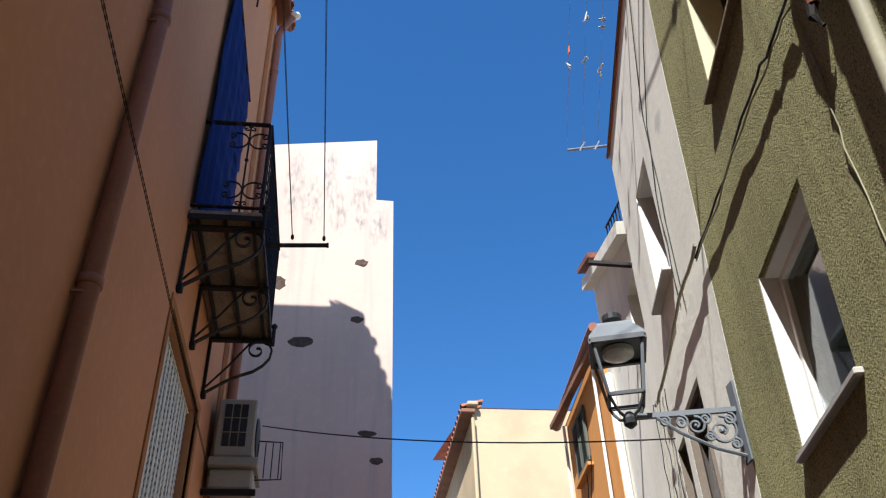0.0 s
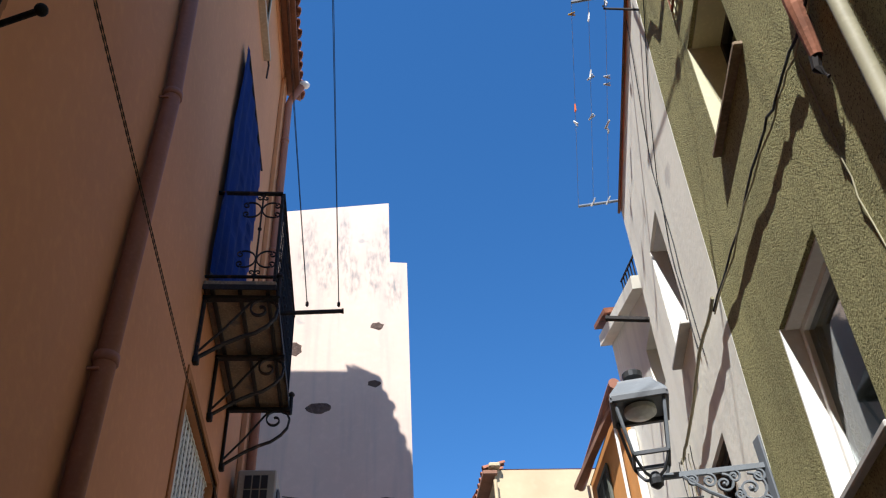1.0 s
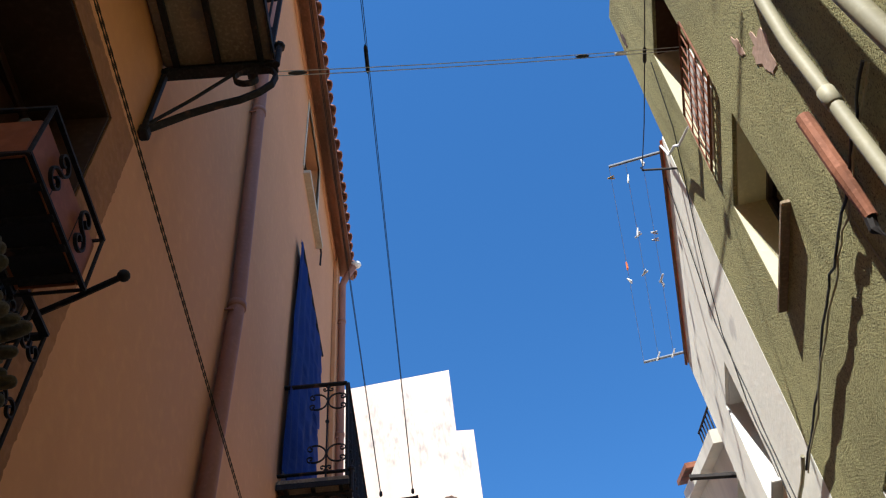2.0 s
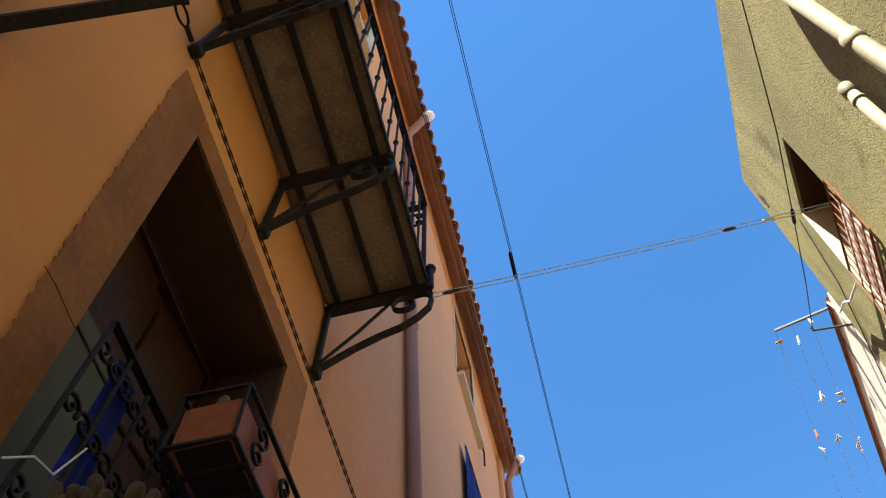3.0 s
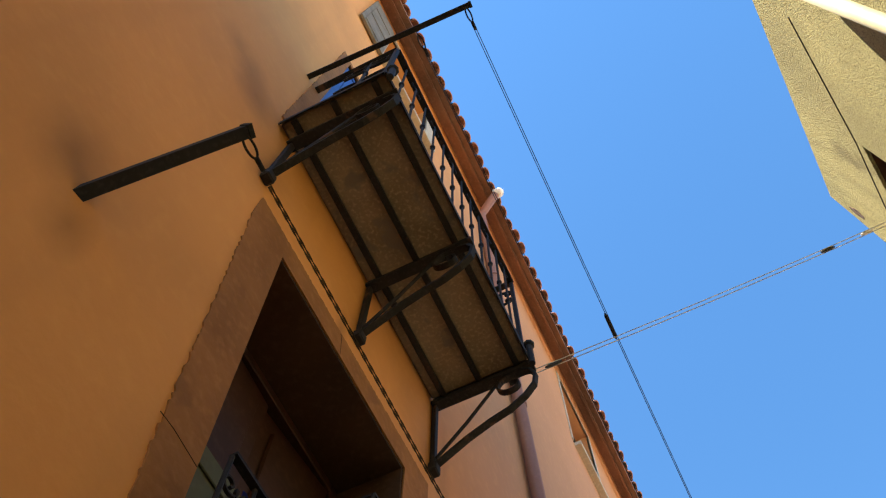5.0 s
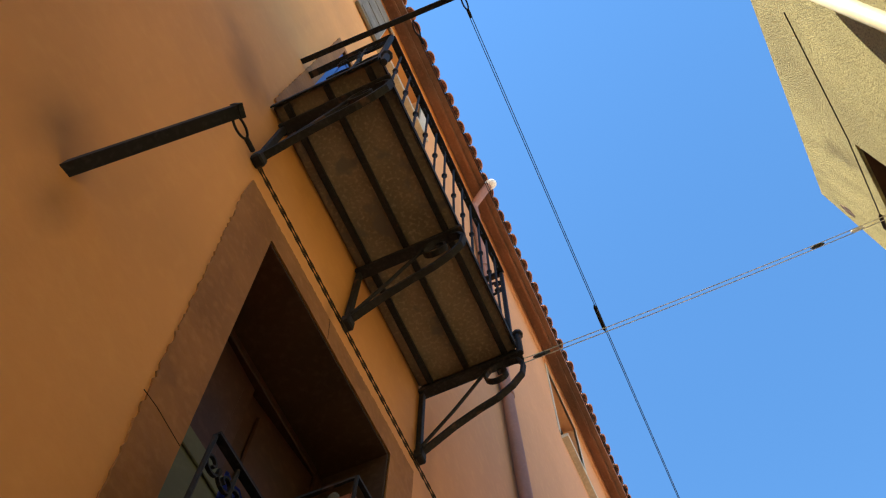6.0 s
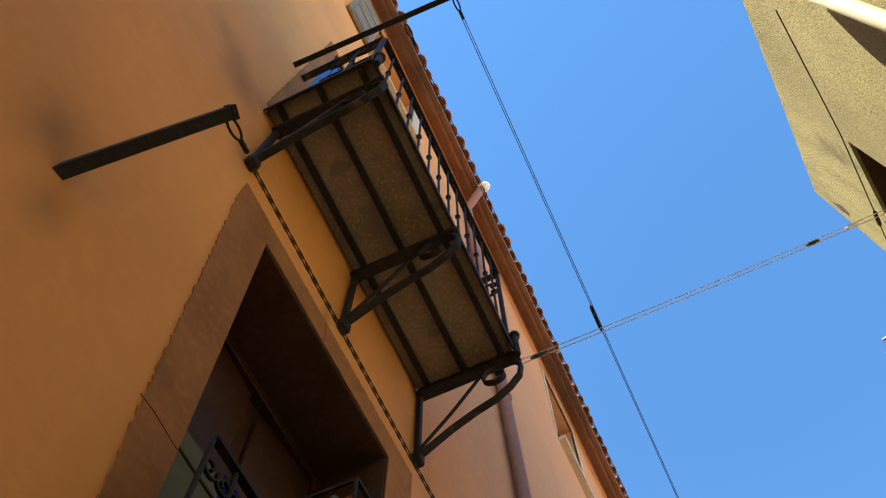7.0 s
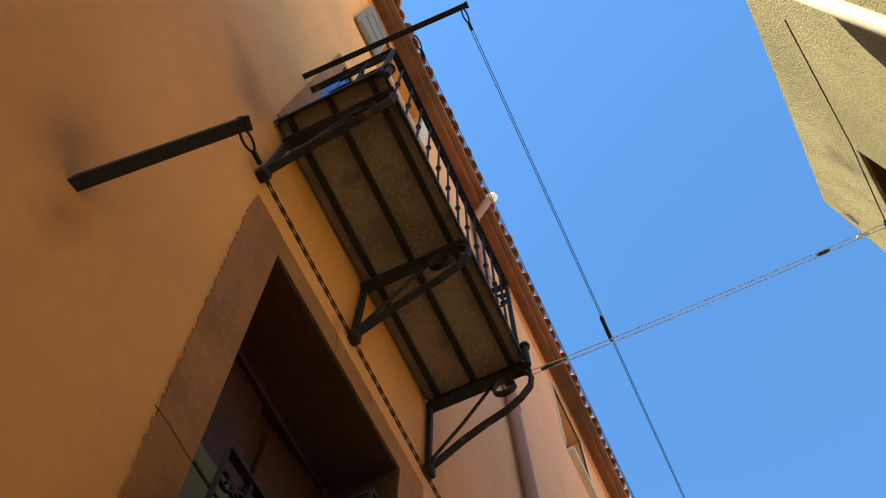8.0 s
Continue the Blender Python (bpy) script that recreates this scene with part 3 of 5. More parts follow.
def balcony(y0, y1, zs, feet, label, sides=(0, 1), depth=0.565):
    """A stone slab on iron joists and scrolled brackets, with an iron railing."""
    t = thing("balcony", WL((y0 + y1) / 2, zs), label, "balcony", "balconies of the terracotta house")
    part("slab", boxes((WL(y0, zs + .035, .002), WL(y1, zs + .10, depth)), bevel=.012), "slab", t, "grey-brown stone slab")
    part("edge_band", boxes((WL(y0 - .004, zs + .0, depth + .001), WL(y1 + .004, zs + .052, depth + .009)), bevel=.002), "iron", t)
    for y in (y0 - .009, y1 + .001):
        part("edge_band", boxes((WL(y, zs + .0, .003), WL(y + .008, zs + .052, depth)), bevel=.002), "iron", t)
    for w in (0.075, 0.285, 0.50):
        part("joist", boxes((WL(y0 + .01, zs, w - .015), WL(y1 - .01, zs + .034, w + .015)), bevel=.003), "iron", t)
    for y in feet:
        part("cross_beam", boxes((WL(y - .03, zs - .03, .003), WL(y + .03, zs - .001, depth + .02)), bevel=.003), "iron", t)
        b = part("bracket", boxes((WL(y - .016, zs - .575, .003), WL(y + .016, zs - .031, .03)), bevel=.003), "iron", t)
        pts = [WL(y, zs - .575, .02), WL(y, zs - .53, .085), WL(y, zs - .45, .20), WL(y, zs - .385, .325), WL(y, zs - .345, .43), WL(y, zs - .28, .515), WL(y, zs - .205, .57), WL(y, zs - .115, .585), WL(y, zs - .055, .56), WL(y, zs - .033, .51)]
        part("curved_arm", rod(pts, 0, flat=(.034, .016), ups=(0, 1, 0)), "iron", b)
        part("scroll", rod(spiral(WL(y, zs - .12, .45), (1, 0, 0), (0, 0, 1), .095, .018, 75, 470, 26), 0, flat=(.03, .012), ups=(0, 1, 0)), "iron", b)
        part("strut", rod([WL(y, zs - .51, .03), WL(y, zs - .30, .20), WL(y, zs - .035, .385)], .010, 6), "iron", b)
        part("foot", boxes((WL(y - .03, zs - .625, .0), WL(y + .03, zs - .56, .045)), bevel=.008), "iron", b)
    for y in (y0 + .02, y1 - .02):
        part("corner_bolt", lathe(bmesh.new(), WL(y, zs + .0, depth + .02), ((.018, -.05), (.018, .14), (.03, .15), (.03, .17), (.012, .19)), 8), "iron", t)
    zt, zb, xo = zs + 1.08, zs + .15, depth - .02
    r = thing("railing", WL(y0, zs + .1), "", "")
    r.parent, r.location = t, r.location - t.location
    for key in ("label", "category"):
        if key in r:
            del r[key]
    c = [WL(y0 + .02, zt, .002), WL(y0 + .02, zt, xo), WL(y1 - .02, zt, xo), WL(y1 - .02, zt, .002)]
    part("top_rail", rod(c[:2], 0, flat=(.014, .04)), "iron", r)
    part("top_rail", rod(c[1:3], 0, flat=(.014, .04)), "iron", r)
    part("top_rail", rod(c[2:], 0, flat=(.014, .04)), "iron", r)
    for a, b in ((c[0], c[1]), (c[1], c[2]), (c[2], c[3])):
        a, b = Vector(a), Vector(b)
        a.z = b.z = zb
        part("bottom_rail", rod([a, b], 0, flat=(.012, .03)), "iron", r)
    for y in (y0 + .02, y1 - .02):
        part("corner_post", boxes((WL(y - .012, zs + .1, xo - .012), WL(y + .012, zt - .008, xo + .012)), bevel=.002), "iron", r)
    n = round((y1 - y0 - .04) / .125)
    for i in range(1, n):
        y = y0 + .02 + (y1 - y0 - .04) * i / n
        bm = rod([WL(y, zs + .1, xo), WL(y, zt - .008, xo)], .0075, 6)
        lathe(bm, WL(y, (zs + zt) / 2, xo), ((.008, -.02), (.016, -.006), (.016, .006), (.008, .02)), 8)
        if i % 2 == 0:
            scroll_pair(bm, WL(y, zb + .02, xo), (0, 1, 0), (0, 0, 1), .055, (.010, .006))
            scroll_pair(bm, WL(y, zt - .03, xo), (0, 1, 0), (0, 0, -1), .055, (.010, .006))
        part("baluster", bm, "iron", r)
    for y in (y0 + .02, y1 - .02):
        w = xo * .70
        bm = rod([WL(y, zs + .1, w), WL(y, zt - .008, w)], .008, 6)
        lathe(bm, WL(y, (zb + zt) / 2 + .05, w), ((.008, -.02), (.017, -.006), (.017, .006), (.008, .02)), 8)
        part("end_baluster", bm, "iron", r)
        for zc, dz in ((zb + .02, 1), (zt - .03, -1)):
            bm = bmesh.new()
            scroll_pair(bm, WL(y, zc, w), (1, 0, 0), (0, 0, dz), .045, (.012, .007))
            for side in (-1, 1):
                cx, cz, rr = w + side * .090, zc + dz * .165, .085
                arc = [WL(y, cz + rr * math.sin(radians(a)), cx - side * rr * math.cos(radians(a))) for a in range(-112, 113, 16)]
                sweep(bm, arc, 0, flat=(.014, .009), ups=(0, 1, 0))
                for e in (-1, 1):
                    ex, ez = cx - side * rr * math.cos(radians(112)), cz + e * rr * math.sin(radians(112))
                    sweep(bm, spiral(WL(y, ez - e * .030, ex + side * .004), (-side, 0, 0), (0, 0, e), .031, .008, 90, 470, 18), 0, flat=(.014, .007), ups=(0, 1, 0))
            part("scroll_panel", bm, "iron", r)
    return t


balcony(0.09, 1.745, 5.80, (0.20, 1.005, 1.755), "wrought-iron balcony with stone slab above the open door")
balcony(5.27, 7.08, 5.83, (5.36, 6.18, 7.04), "wrought-iron balcony with stone slab in front of the blue curtain")


# ---------------------------------------------------------------- laundry arms and lines, terracotta side
def clothesline_bar(a, b, w, h, label, ups=(0, 0, 1)):
    t = thing("clothesline_bar", a, label, "laundry arm", "laundry arms")
    part("bar", rod([a, b], 0, flat=(h, w), ups=ups), "iron", t)
    d = (Vector(b) - Vector(a)).normalized()
    part("end_cap", rod([Vector(b) - d * .012, Vector(b) + d * .006], 0, flat=(h + .006, w + .006), ups=ups), "iron", t)
    return t


def shackle(at, way, size, label):
    """A hook, an oblong link and a turnbuckle that tie a line to an arm."""
    at, way = Vector(at), Vector(way).normalized()
    t = thing("shackle", at, label, "shackle", "line fittings")
    up = way.orthogonal().normalized()
    link = []
    for i in range(21):
        a = math.tau * i / 20
        link.append(at + way * (size * .55 + size * .5 * math.cos(a)) + up * size * .2 * math.sin(a))
    part("link", rod(link, size * .055, 6), "iron", t)
    part("hook", rod([at + Vector((0, 0, .03)), at + Vector((0, 0, .0)), at + way * size * .1], size * .05, 6), "iron", t)
    part("turnbuckle", rod([at + way * size * 1.0, at + way * size * 1.05, at + way * size * 1.6, at + way * size * 1.65], [size * .05, size * .11, size * .11, size * .05], 8), "iron", t)
    return t


def line(name, pts, r, material, label, group="laundry lines"):
    return tagged(part(name, rod(pts, r, 5), material), label, "line", group)


def twisted(name, a, b, r, material, label, drop=0.0, pitch=0.09):
    a, b = Vector(a), Vector(b)
    n = int((b - a).length / pitch * 6)
    t = thing(name, a, label, "line", "laundry lines")
    d = (b - a).normalized()
    u = d.orthogonal().normalized()
    v = d.cross(u)
    for ph in (0, math.pi):
        pts = []
        for i in range(n + 1):
            s = i / n
            k = ph + s * (b - a).length / pitch * math.tau * .5
            pts.append(a.lerp(b, s) + (u * math.cos(k) + v * math.sin(k)) * r - Vector((0, 0, drop * 4 * s * (1 - s))))
        part("strand", rod(pts, r, 5), material, t)
    return t


ARM_TIP = Vector((-0.905, -0.08, 4.27))
clothesline_bar(WL(-0.165, 3.86, -.02), ARM_TIP + Vector((.01, 0, .03)), .038, .032, "thick black iron bar fixed in the terracotta wall")
LINE_END = Vector((-1.17, 8.05, 4.80))
shackle(ARM_TIP - Vector((0, 0, .0)), LINE_END - ARM_TIP, .075, "iron link and turnbuckle on the black bar")
for o in (-.004, .005):
    twisted("twisted_line", Vector((-.938, .10, 4.345)) + Vector((o * .5, 0, o)), LINE_END + Vector((.0 + o * .6, 0, o * 1.2)), .0018, "hemp", "old twisted line running along the facade", pitch=.05)
clothesline_bar((XL - .01, .02, 6.90), (-.185, .06, 6.90), .032, .026, "black iron laundry arm fixed above the balcony rail")
clothesline_bar((XL + .54, 5.74, 5.96), (-.145, 5.74, 5.99), .03, .024, "black iron laundry arm fixed to the far balcony")
for a, b in (((-.53, .08, 6.87), (-.445, 5.74, 6.01)), ((-.218, .06, 6.87), (-.182, 5.74, 6.01))):
    shackle(a, Vector(b) - Vector(a), .085, "small iron shackle on the laundry arm")
    for o in (-.006, .006):
        line("laundry_line", sag(Vector(a) + Vector((o, .12, -.03)), Vector(b) + Vector((o * .3, -.06, .03)), .04), .0024, "wire", "thin dark laundry line between two iron arms")
    part_end = tagged(part("line_weight", lathe(bmesh.new(), Vector(b) + Vector((0, -.02, .01)), ((.006, 0), (.014, .012), (.013, .04), (.004, .055)), 10), "iron"), "small dark line weight on the iron arm", "line fitting", "line fittings")

# line across the alley, from the near balcony to the olive house
CA, CB = Vector((-.652, 1.80, 5.80)), WR(2.36, 6.88, -.05)
for o in (-.012, .012):
    line("cross_line", sag(CA + Vector((0, o, 0)), CB + Vector((0, o, 0)), .03), .0028, "rope", "thin pale laundry line strung across the alley")
for s in (.04, .70, .81):
    p = CA.lerp(CB, s) - Vector((0, 0, .03 * 4 * s * (1 - s)))
    tagged(part("line_knot", rod([p - (CB - CA).normalized() * .05, p - (CB - CA).normalized() * .015, p + (CB - CA).normalized() * .015, p + (CB - CA).normalized() * .05], [.005, .012, .012, .005], 7), "wire" if s < .75 else "peg_white"), "small knot on the line across the alley", "knot", "line fittings")
tagged(part("line_turnbuckle", rod([(-.212, 2.0, 6.52), (-.212, 2.02, 6.52), (-.212, 2.16, 6.50), (-.212, 2.18, 6.50)], [.004, .011, .011, .004], 8), "iron"), "dark turnbuckle on the laundry line", "turnbuckle", "line fittings")


# ---------------------------------------------------------------- olive house
W1, W2, W3 = (2.45, 3.16, 3.05, 3.90), (2.48, 3.14, 5.00, 5.79), (2.55, 3.22, 6.12, 7.56)


def party(v):
    """Where the olive house ends and the grey one begins."""
    return 3.86 - 0.112 * (v - 3.5) - 0.06 * max(0.0, v - 6.0)


def olive(u, v, w=0.0):
    """Leaning end towards the grey house, and a gable head that rises along the alley."""
    vv, uu = v, u
    for _ in range(4):
        if v > 7.0:
            vv = 7.0 + (v - 7.0) * ((green_top(min(uu, 3.08)) if uu > -1 else 7.22) - 7.0) / 2.2
        uu = u - (3.86 - party(vv)) * min(1.0, max(0.0, u - 1.0))
    return WR(uu, vv, w)


wall_green = setting("wall_east_olive", wall_mesh((-7.5, 3.86), (0, 9.2), [W1, W2, W3], 0.45, olive, 0.35), "green", "olive-green roughcast facade lit by grazing sun", "wall")
setting("wall_east_back", boxes((WR(-7.5, 0, -6.0), WR(-7.3, 7.0, -.46)), ((7.4, -7.3, 0), (7.6, 12, 7.0)), ((4.4, -7.0, 0), (4.5, 3.0, 6.9))), "inner", "plain plaster inner walls of the olive house", "wall")
bm = bmesh.new()
g = [[bm.verts.new(WR(u, (green_top(u) if u > -1 else 6.7) - .12 - .0 * w, w)) for w in (-.05, -6.0)] for u in (-7.5, -1.0, 0, 1, 2, 3.1)]
for a, b in zip(g, g[1:]):
    bm.faces.new((a[0], a[1], b[1], b[0]))
bmesh.ops.solidify(bm, geom=bm.faces[:], thickness=.06)
setting("roof_olive", bm, "tile", "terracotta roof of the olive house", "roof")


def deep_window(name, hole, to_world, depth, label, jamb="jamb", head=None, sill_out=0.045, sill_mat="sill", frame="frame_dark", split=False, behind="frame_dark"):
    """A deep opening lined with plaster, with frame, pane and a projecting sill slab."""
    y0, y1, z0, z1 = hole
    t = thing(name, to_world((y0 + y1) / 2, z0, -depth), label, "window", kind="structure")

    def slab(a, b, bevel=0.0):
        bm = bmesh.new()
        box(bm, a, b, bevel)
        for v in bm.verts:
            v.co = to_world(*v.co)
        return bm
    e = .012
    part("far_jamb", slab((y1 - e, z0 + .002, -depth), (y1 - .001, z1 - .002, -.001)), jamb, t)
    part("near_jamb", slab((y0 + .001, z0 + .002, -depth), (y0 + e, z1 - .002, -.025)), head or jamb, t)
    part("head_lining", slab((y0 + e + .001, z1 - e, -depth), (y1 - e - .001, z1 - .001, -.025)), head or jamb, t)
    w = .035
    fr = bmesh.new()
    for a, b in (((y0 + e, z0), (y0 + e + w, z1 - e)), ((y1 - e - w, z0), (y1 - e, z1 - e)), ((y0 + e + w + .001, z1 - e - w), (y1 - e - w - .001, z1 - e)), ((y0 + e + w + .001, z0), (y1 - e - w - .001, z0 + w))):
        box(fr, (*a, -depth - .03), (*b, -depth + .03), .004)
    if split:
        m = (y0 + y1) / 2
        box(fr, (m - .02, z0 + w + .001, -depth - .03), (m + .02, z1 - e - w - .001, -depth + .03), .004)
    for v in fr.verts:
        v.co = to_world(*v.co)
    part("window_frame", fr, frame, t)
    part("pane", slab((y0 + e + w, z0 + w, -depth - .003), (y1 - e - w, z1 - e - w, -depth + .003)), "glass", t).visible_shadow = False
    # by default a dark sheet standing in for the unlit room behind the glass
    part("blind", slab((y0 + e, z0, -depth - .09), (y1 - e, z1 - e, -depth - .08)), behind, t)
    if sill_out:
        part("window_sill", slab((y0 - .05, z0 - .033, -depth + .03), (y1 + .02, z0 - .003, sill_out), .006), sill_mat, t)
    return t


deep_window("window_4", W1, olive, .12, "deep-set window with bright white jamb and pale blind", "jamb", sill_out=.035, frame="jamb", behind="lace_dark")
# sill takes the darker slab stone to paint in its shaded underside
deep_window("window_5", W2, olive, .22, "deep-set window with cream jamb and stone sill darkened for underside shade", "jamb_cream", sill_out=.045, sill_mat="slab")
# near jamb and head use the dark brown as painted shade; far jamb stays cream
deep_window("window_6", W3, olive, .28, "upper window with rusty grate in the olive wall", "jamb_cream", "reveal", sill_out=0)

# rusty guard in front of the lower half of the upper window
cage = thing("window_guard", olive(2.85, 6.2, .08), "rusty iron guard in front of the upper window", "window guard")
ga, gb, gc, gd = 2.46, 3.13, 6.12, 6.67
for v in (gc, 6.22, 6.36, 6.49, gd):
    part("rail", rod([olive(ga, v, .02), olive(gb, v, .02)], .009 if v in (gc, gd) else .005, 6), "rust", cage)
for i in range(10):
    u = ga + (gb - ga) * i / 9
    part("bar", rod([olive(u, gc, .02), olive(u, gd, .02)], .007 if i in (0, 9) else .005, 6), "rust", cage)
bm = bmesh.new()
box(bm, (2.56, 6.13, -.006), (3.06, 6.58, .008), .004)
for v in bm.verts:
    v.co = olive(*v.co)
tagged(part("board", bm, "jamb"), "weathered pale board standing behind the rusty guard", "board")
cable_pts = [WR(3.40, 7.36, .03), WR(3.25, 7.0, .06), WR(3.1, 6.88, .05), WR(2.98, 6.7, .06), WR(2.76, 6.56, .03)]
tagged(part("white_cable", rod(cable_pts, .009, 7), "peg_white"), "loose white cable looped to the window guard", "cable", "cables on the facades")

# rain pipes on the olive wall
def straight_pipe(pts, r, label, bell=False):
    t = thing("drain_pipe", pts[0], label, "pipe", "pipes on the olive wall")
    part("pipe", rod(pts, r, 12), "pipe_cream", t, smooth=True)
    if bell:
        e, d = Vector(pts[-1]), (Vector(pts[-1]) - Vector(pts[-2])).normalized()
        part("bell_end", rod([e - d * .07, e - d * .065, e + d * .005, e + d * .02], [r, r * 1.22, r * 1.22, r * .9], 12), "pipe_cream", t, smooth=True)
        part("collar", rod([e - d * .15, e - d * .13], r * 1.2, 12), "pipe_cream", t, smooth=True)
    a, b = Vector(pts[1]), Vector(pts[2])
    d = (b - a).normalized()
    part("collar", rod([b - d * .05, b - d * .045, b + d * .045, b + d * .05], [r, r * 1.18, r * 1.18, r], 12), "pipe_cream", t, smooth=True)
    return t


straight_pipe([WR(1.62, 2.2, .08), WR(1.52, 3.4, .08), WR(1.40, 4.46, .08), WR(1.36, 4.86, .08), WR(1.26, 5.27, .08), WR(1.17, 5.76, .08)], .029, "cream plastic waste pipe slanting up the olive wall", True)
straight_pipe([WR(1.05, 2.2, .12), WR(.91, 4.7, .12), WR(.83, 5.40, .12), WR(.62, 6.9, .12)], .040, "thick cream rain pipe on the olive wall")

# bare patches in the roughcast
rng = random.Random(9)


def patch(name, c, ru, rv, material, label, pts=40, proud=.003):
    bm = bmesh.new()
    mid = [bm.verts.new(WR(*c, proud))]
    ring = []
    for i in range(pts):
        a = math.tau * i / pts
        k = 1 + .65 * noise.noise((math.cos(a) * 1.7 + c[0] * 9, math.sin(a) * 1.7, c[1])) + rng.uniform(-.10, .10)
        ring.append((bm.verts.new(WR(c[0] + ru * k * math.cos(a), c[1] + rv * k * math.sin(a), proud)), bm.verts.new(WR(c[0] + ru * k * math.cos(a) * 1.04, c[1] + rv * k * math.sin(a) * 1.04, -.01))))
    for i in range(pts):
        j = (i + 1) % pts
        bm.faces.new((mid[0], ring[i][0], ring[j][0]))
        bm.faces.new((ring[i][0], ring[i][1], ring[j][1], ring[j][0]))
    return tagged(part(name, bm, material), label, "plaster patch", "bare plaster patches")


patch("bare_patch", (1.66, 5.33), .085, .16, "green_bare", "pink undercoat where the olive roughcast fell off")
patch("bare_patch", (1.77, 5.66), .03, .09, "green_bare", "narrow pink bare patch in the olive roughcast")
patch("bare_patch", (3.02, 8.52), .035, .12, "rubble", "small ragged hole near the end of the olive wall")

stub = thing("rusty_stub", WR(1.74, 4.3, .06), "rust-red broken pipe end with dark stains on the olive wall", "pipe")
part("stub", rod([WR(1.66, 4.75, .05), WR(1.70, 4.4, .05), WR(1.75, 4.16, .04)], [.035, .036, .024], 10), "rust", stub)
part("torn_edge", rod([WR(1.75, 4.18, .04), WR(1.77, 4.11, .05), WR(1.76, 4.05, .03)], [.025, .02, .008], 7), "iron", stub)

# ---------------------------------------------------------------- grey house
G1, G2, G3 = (4.52, 5.02, 4.98, 6.06), (4.52, 5.02, 3.05, 4.15), (5.15, 5.42, 3.0, 4.05)


def greyw(u, v, w=0.0):
    uu = u
    if u < 4.2:
        end = party(v) + .005
        uu = 4.2 + (u - 4.2) * (4.2 - end) / (4.2 - 3.86)
    return WR(uu, v if v < 7.1 else 7.42 - .14 * (uu - 3.4), w)


setting("wall_east_grey", wall_mesh((3.86, 5.62), (0, 7.3), [G1, G2, G3], 0.40, greyw, 0.4), "grey", "patchy pale grey rendered facade in sunlight", "wall")
deep_window("window_7", G1, greyw, .16, "tall deep-set window with white jamb and sill", "jamb", sill_out=.07)
# lower windows: jambs in dark interior plaster, standing in for their unlit reveals
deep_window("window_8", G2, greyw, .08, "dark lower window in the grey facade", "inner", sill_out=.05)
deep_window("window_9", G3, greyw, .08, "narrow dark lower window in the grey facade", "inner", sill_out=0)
setting("grey_eave", rod([greyw(3.89, 7.3, .02), greyw(4.5, 7.3, .02), greyw(5.64, 7.3, .02)], .013, 8), "soffit", "thin brown gutter along the grey house", "gutter")
setting("wall_grey_back", boxes((WR(5.42, 0, -4.0), WR(5.60, 6.9, -.41))), "grey", "plain side wall of the grey house", "wall")
bm = bmesh.new()
g = [[bm.verts.new(WR(u, 7.42 - .14 * (u - 3.4) + .02 + .25 * -w, w)) for w in (.02, -4.0)] for u in (3.40, 4.4, 5.64)]
for a, b in zip(g, g[1:]):
    bm.faces.new((a[0], a[1], b[1], b[0]))
bmesh.ops.solidify(bm, geom=bm.faces[:], thickness=.05)
setting("roof_grey", bm, "tile", "terracotta roof of the grey house", "roof")


# ---------------------------------------------------------------- houses further up the alley
def plane_house(name, p0, p1, height, deep, wall, label, eave=0.0, top="tile", roof_drop=0.0, openings=(), rise=0.0):
    """A house whose front runs from p0 to p1 (plan); deep: how far it reaches back from the alley."""
    p0, p1 = Vector((*p0, 0)), Vector((*p1, 0))
    d = p1 - p0
    ln = d.length
    d.normalize()
    nrm = Vector((-d.y, d.x, 0))
    if deep < 0:
        nrm = -nrm

    def to_world(u, v, w=0.0):
        return p0 + d * u + nrm * w + Vector((0, 0, v + (rise * u if v > height - .4 else 0.0)))
    t = thing(name, p0, label, "house")
    part("front_wall", wall_mesh((0, ln), (0, height), [o[:4] for o in openings], .3, to_world, 1.2), wall, t)
    back = abs(deep)
    for u, side in ((0.0, 1), (ln, -1)):
        bm = bmesh.new()
        q = [[bm.verts.new(to_world(u + e, v, w)) for v, w in ((0, -.301), (0, -back), (height - roof_drop, -back), (height, -.301))] for e in (0, side * .2)]
        bm.faces.new(q[0])
        bm.faces.new(q[1])
        for i in range(4):
            bm.faces.new((q[0][i], q[0][(i + 1) % 4], q[1][(i + 1) % 4], q[1][i]))
        part("side_wall", bm, wall, t)
    bm = bmesh.new()
    bm.faces.new([bm.verts.new(to_world(u, v, -back + .1)) for u, v in ((.21, 0), (ln - .21, 0), (ln - .21, height - roof_drop), (.21, height - roof_drop))])
    bmesh.ops.solidify(bm, geom=bm.faces[:], thickness=.05)
    part("back_wall", bm, wall, t)
    bm = bmesh.new()
    q = [bm.verts.new(to_world(u, v, w)) for u, v, w in ((-.1, height + .02, eave), (ln + .1, height + .02, eave), (ln + .1, height + .02 + .25 * back - roof_drop, -back), (-.1, height + .02 + .25 * back - roof_drop, -back))]
    bm.faces.new(q)
    bmesh.ops.solidify(bm, geom=bm.faces[:], thickness=.07)
    part("roof", bm, top, t)
    return t, to_world


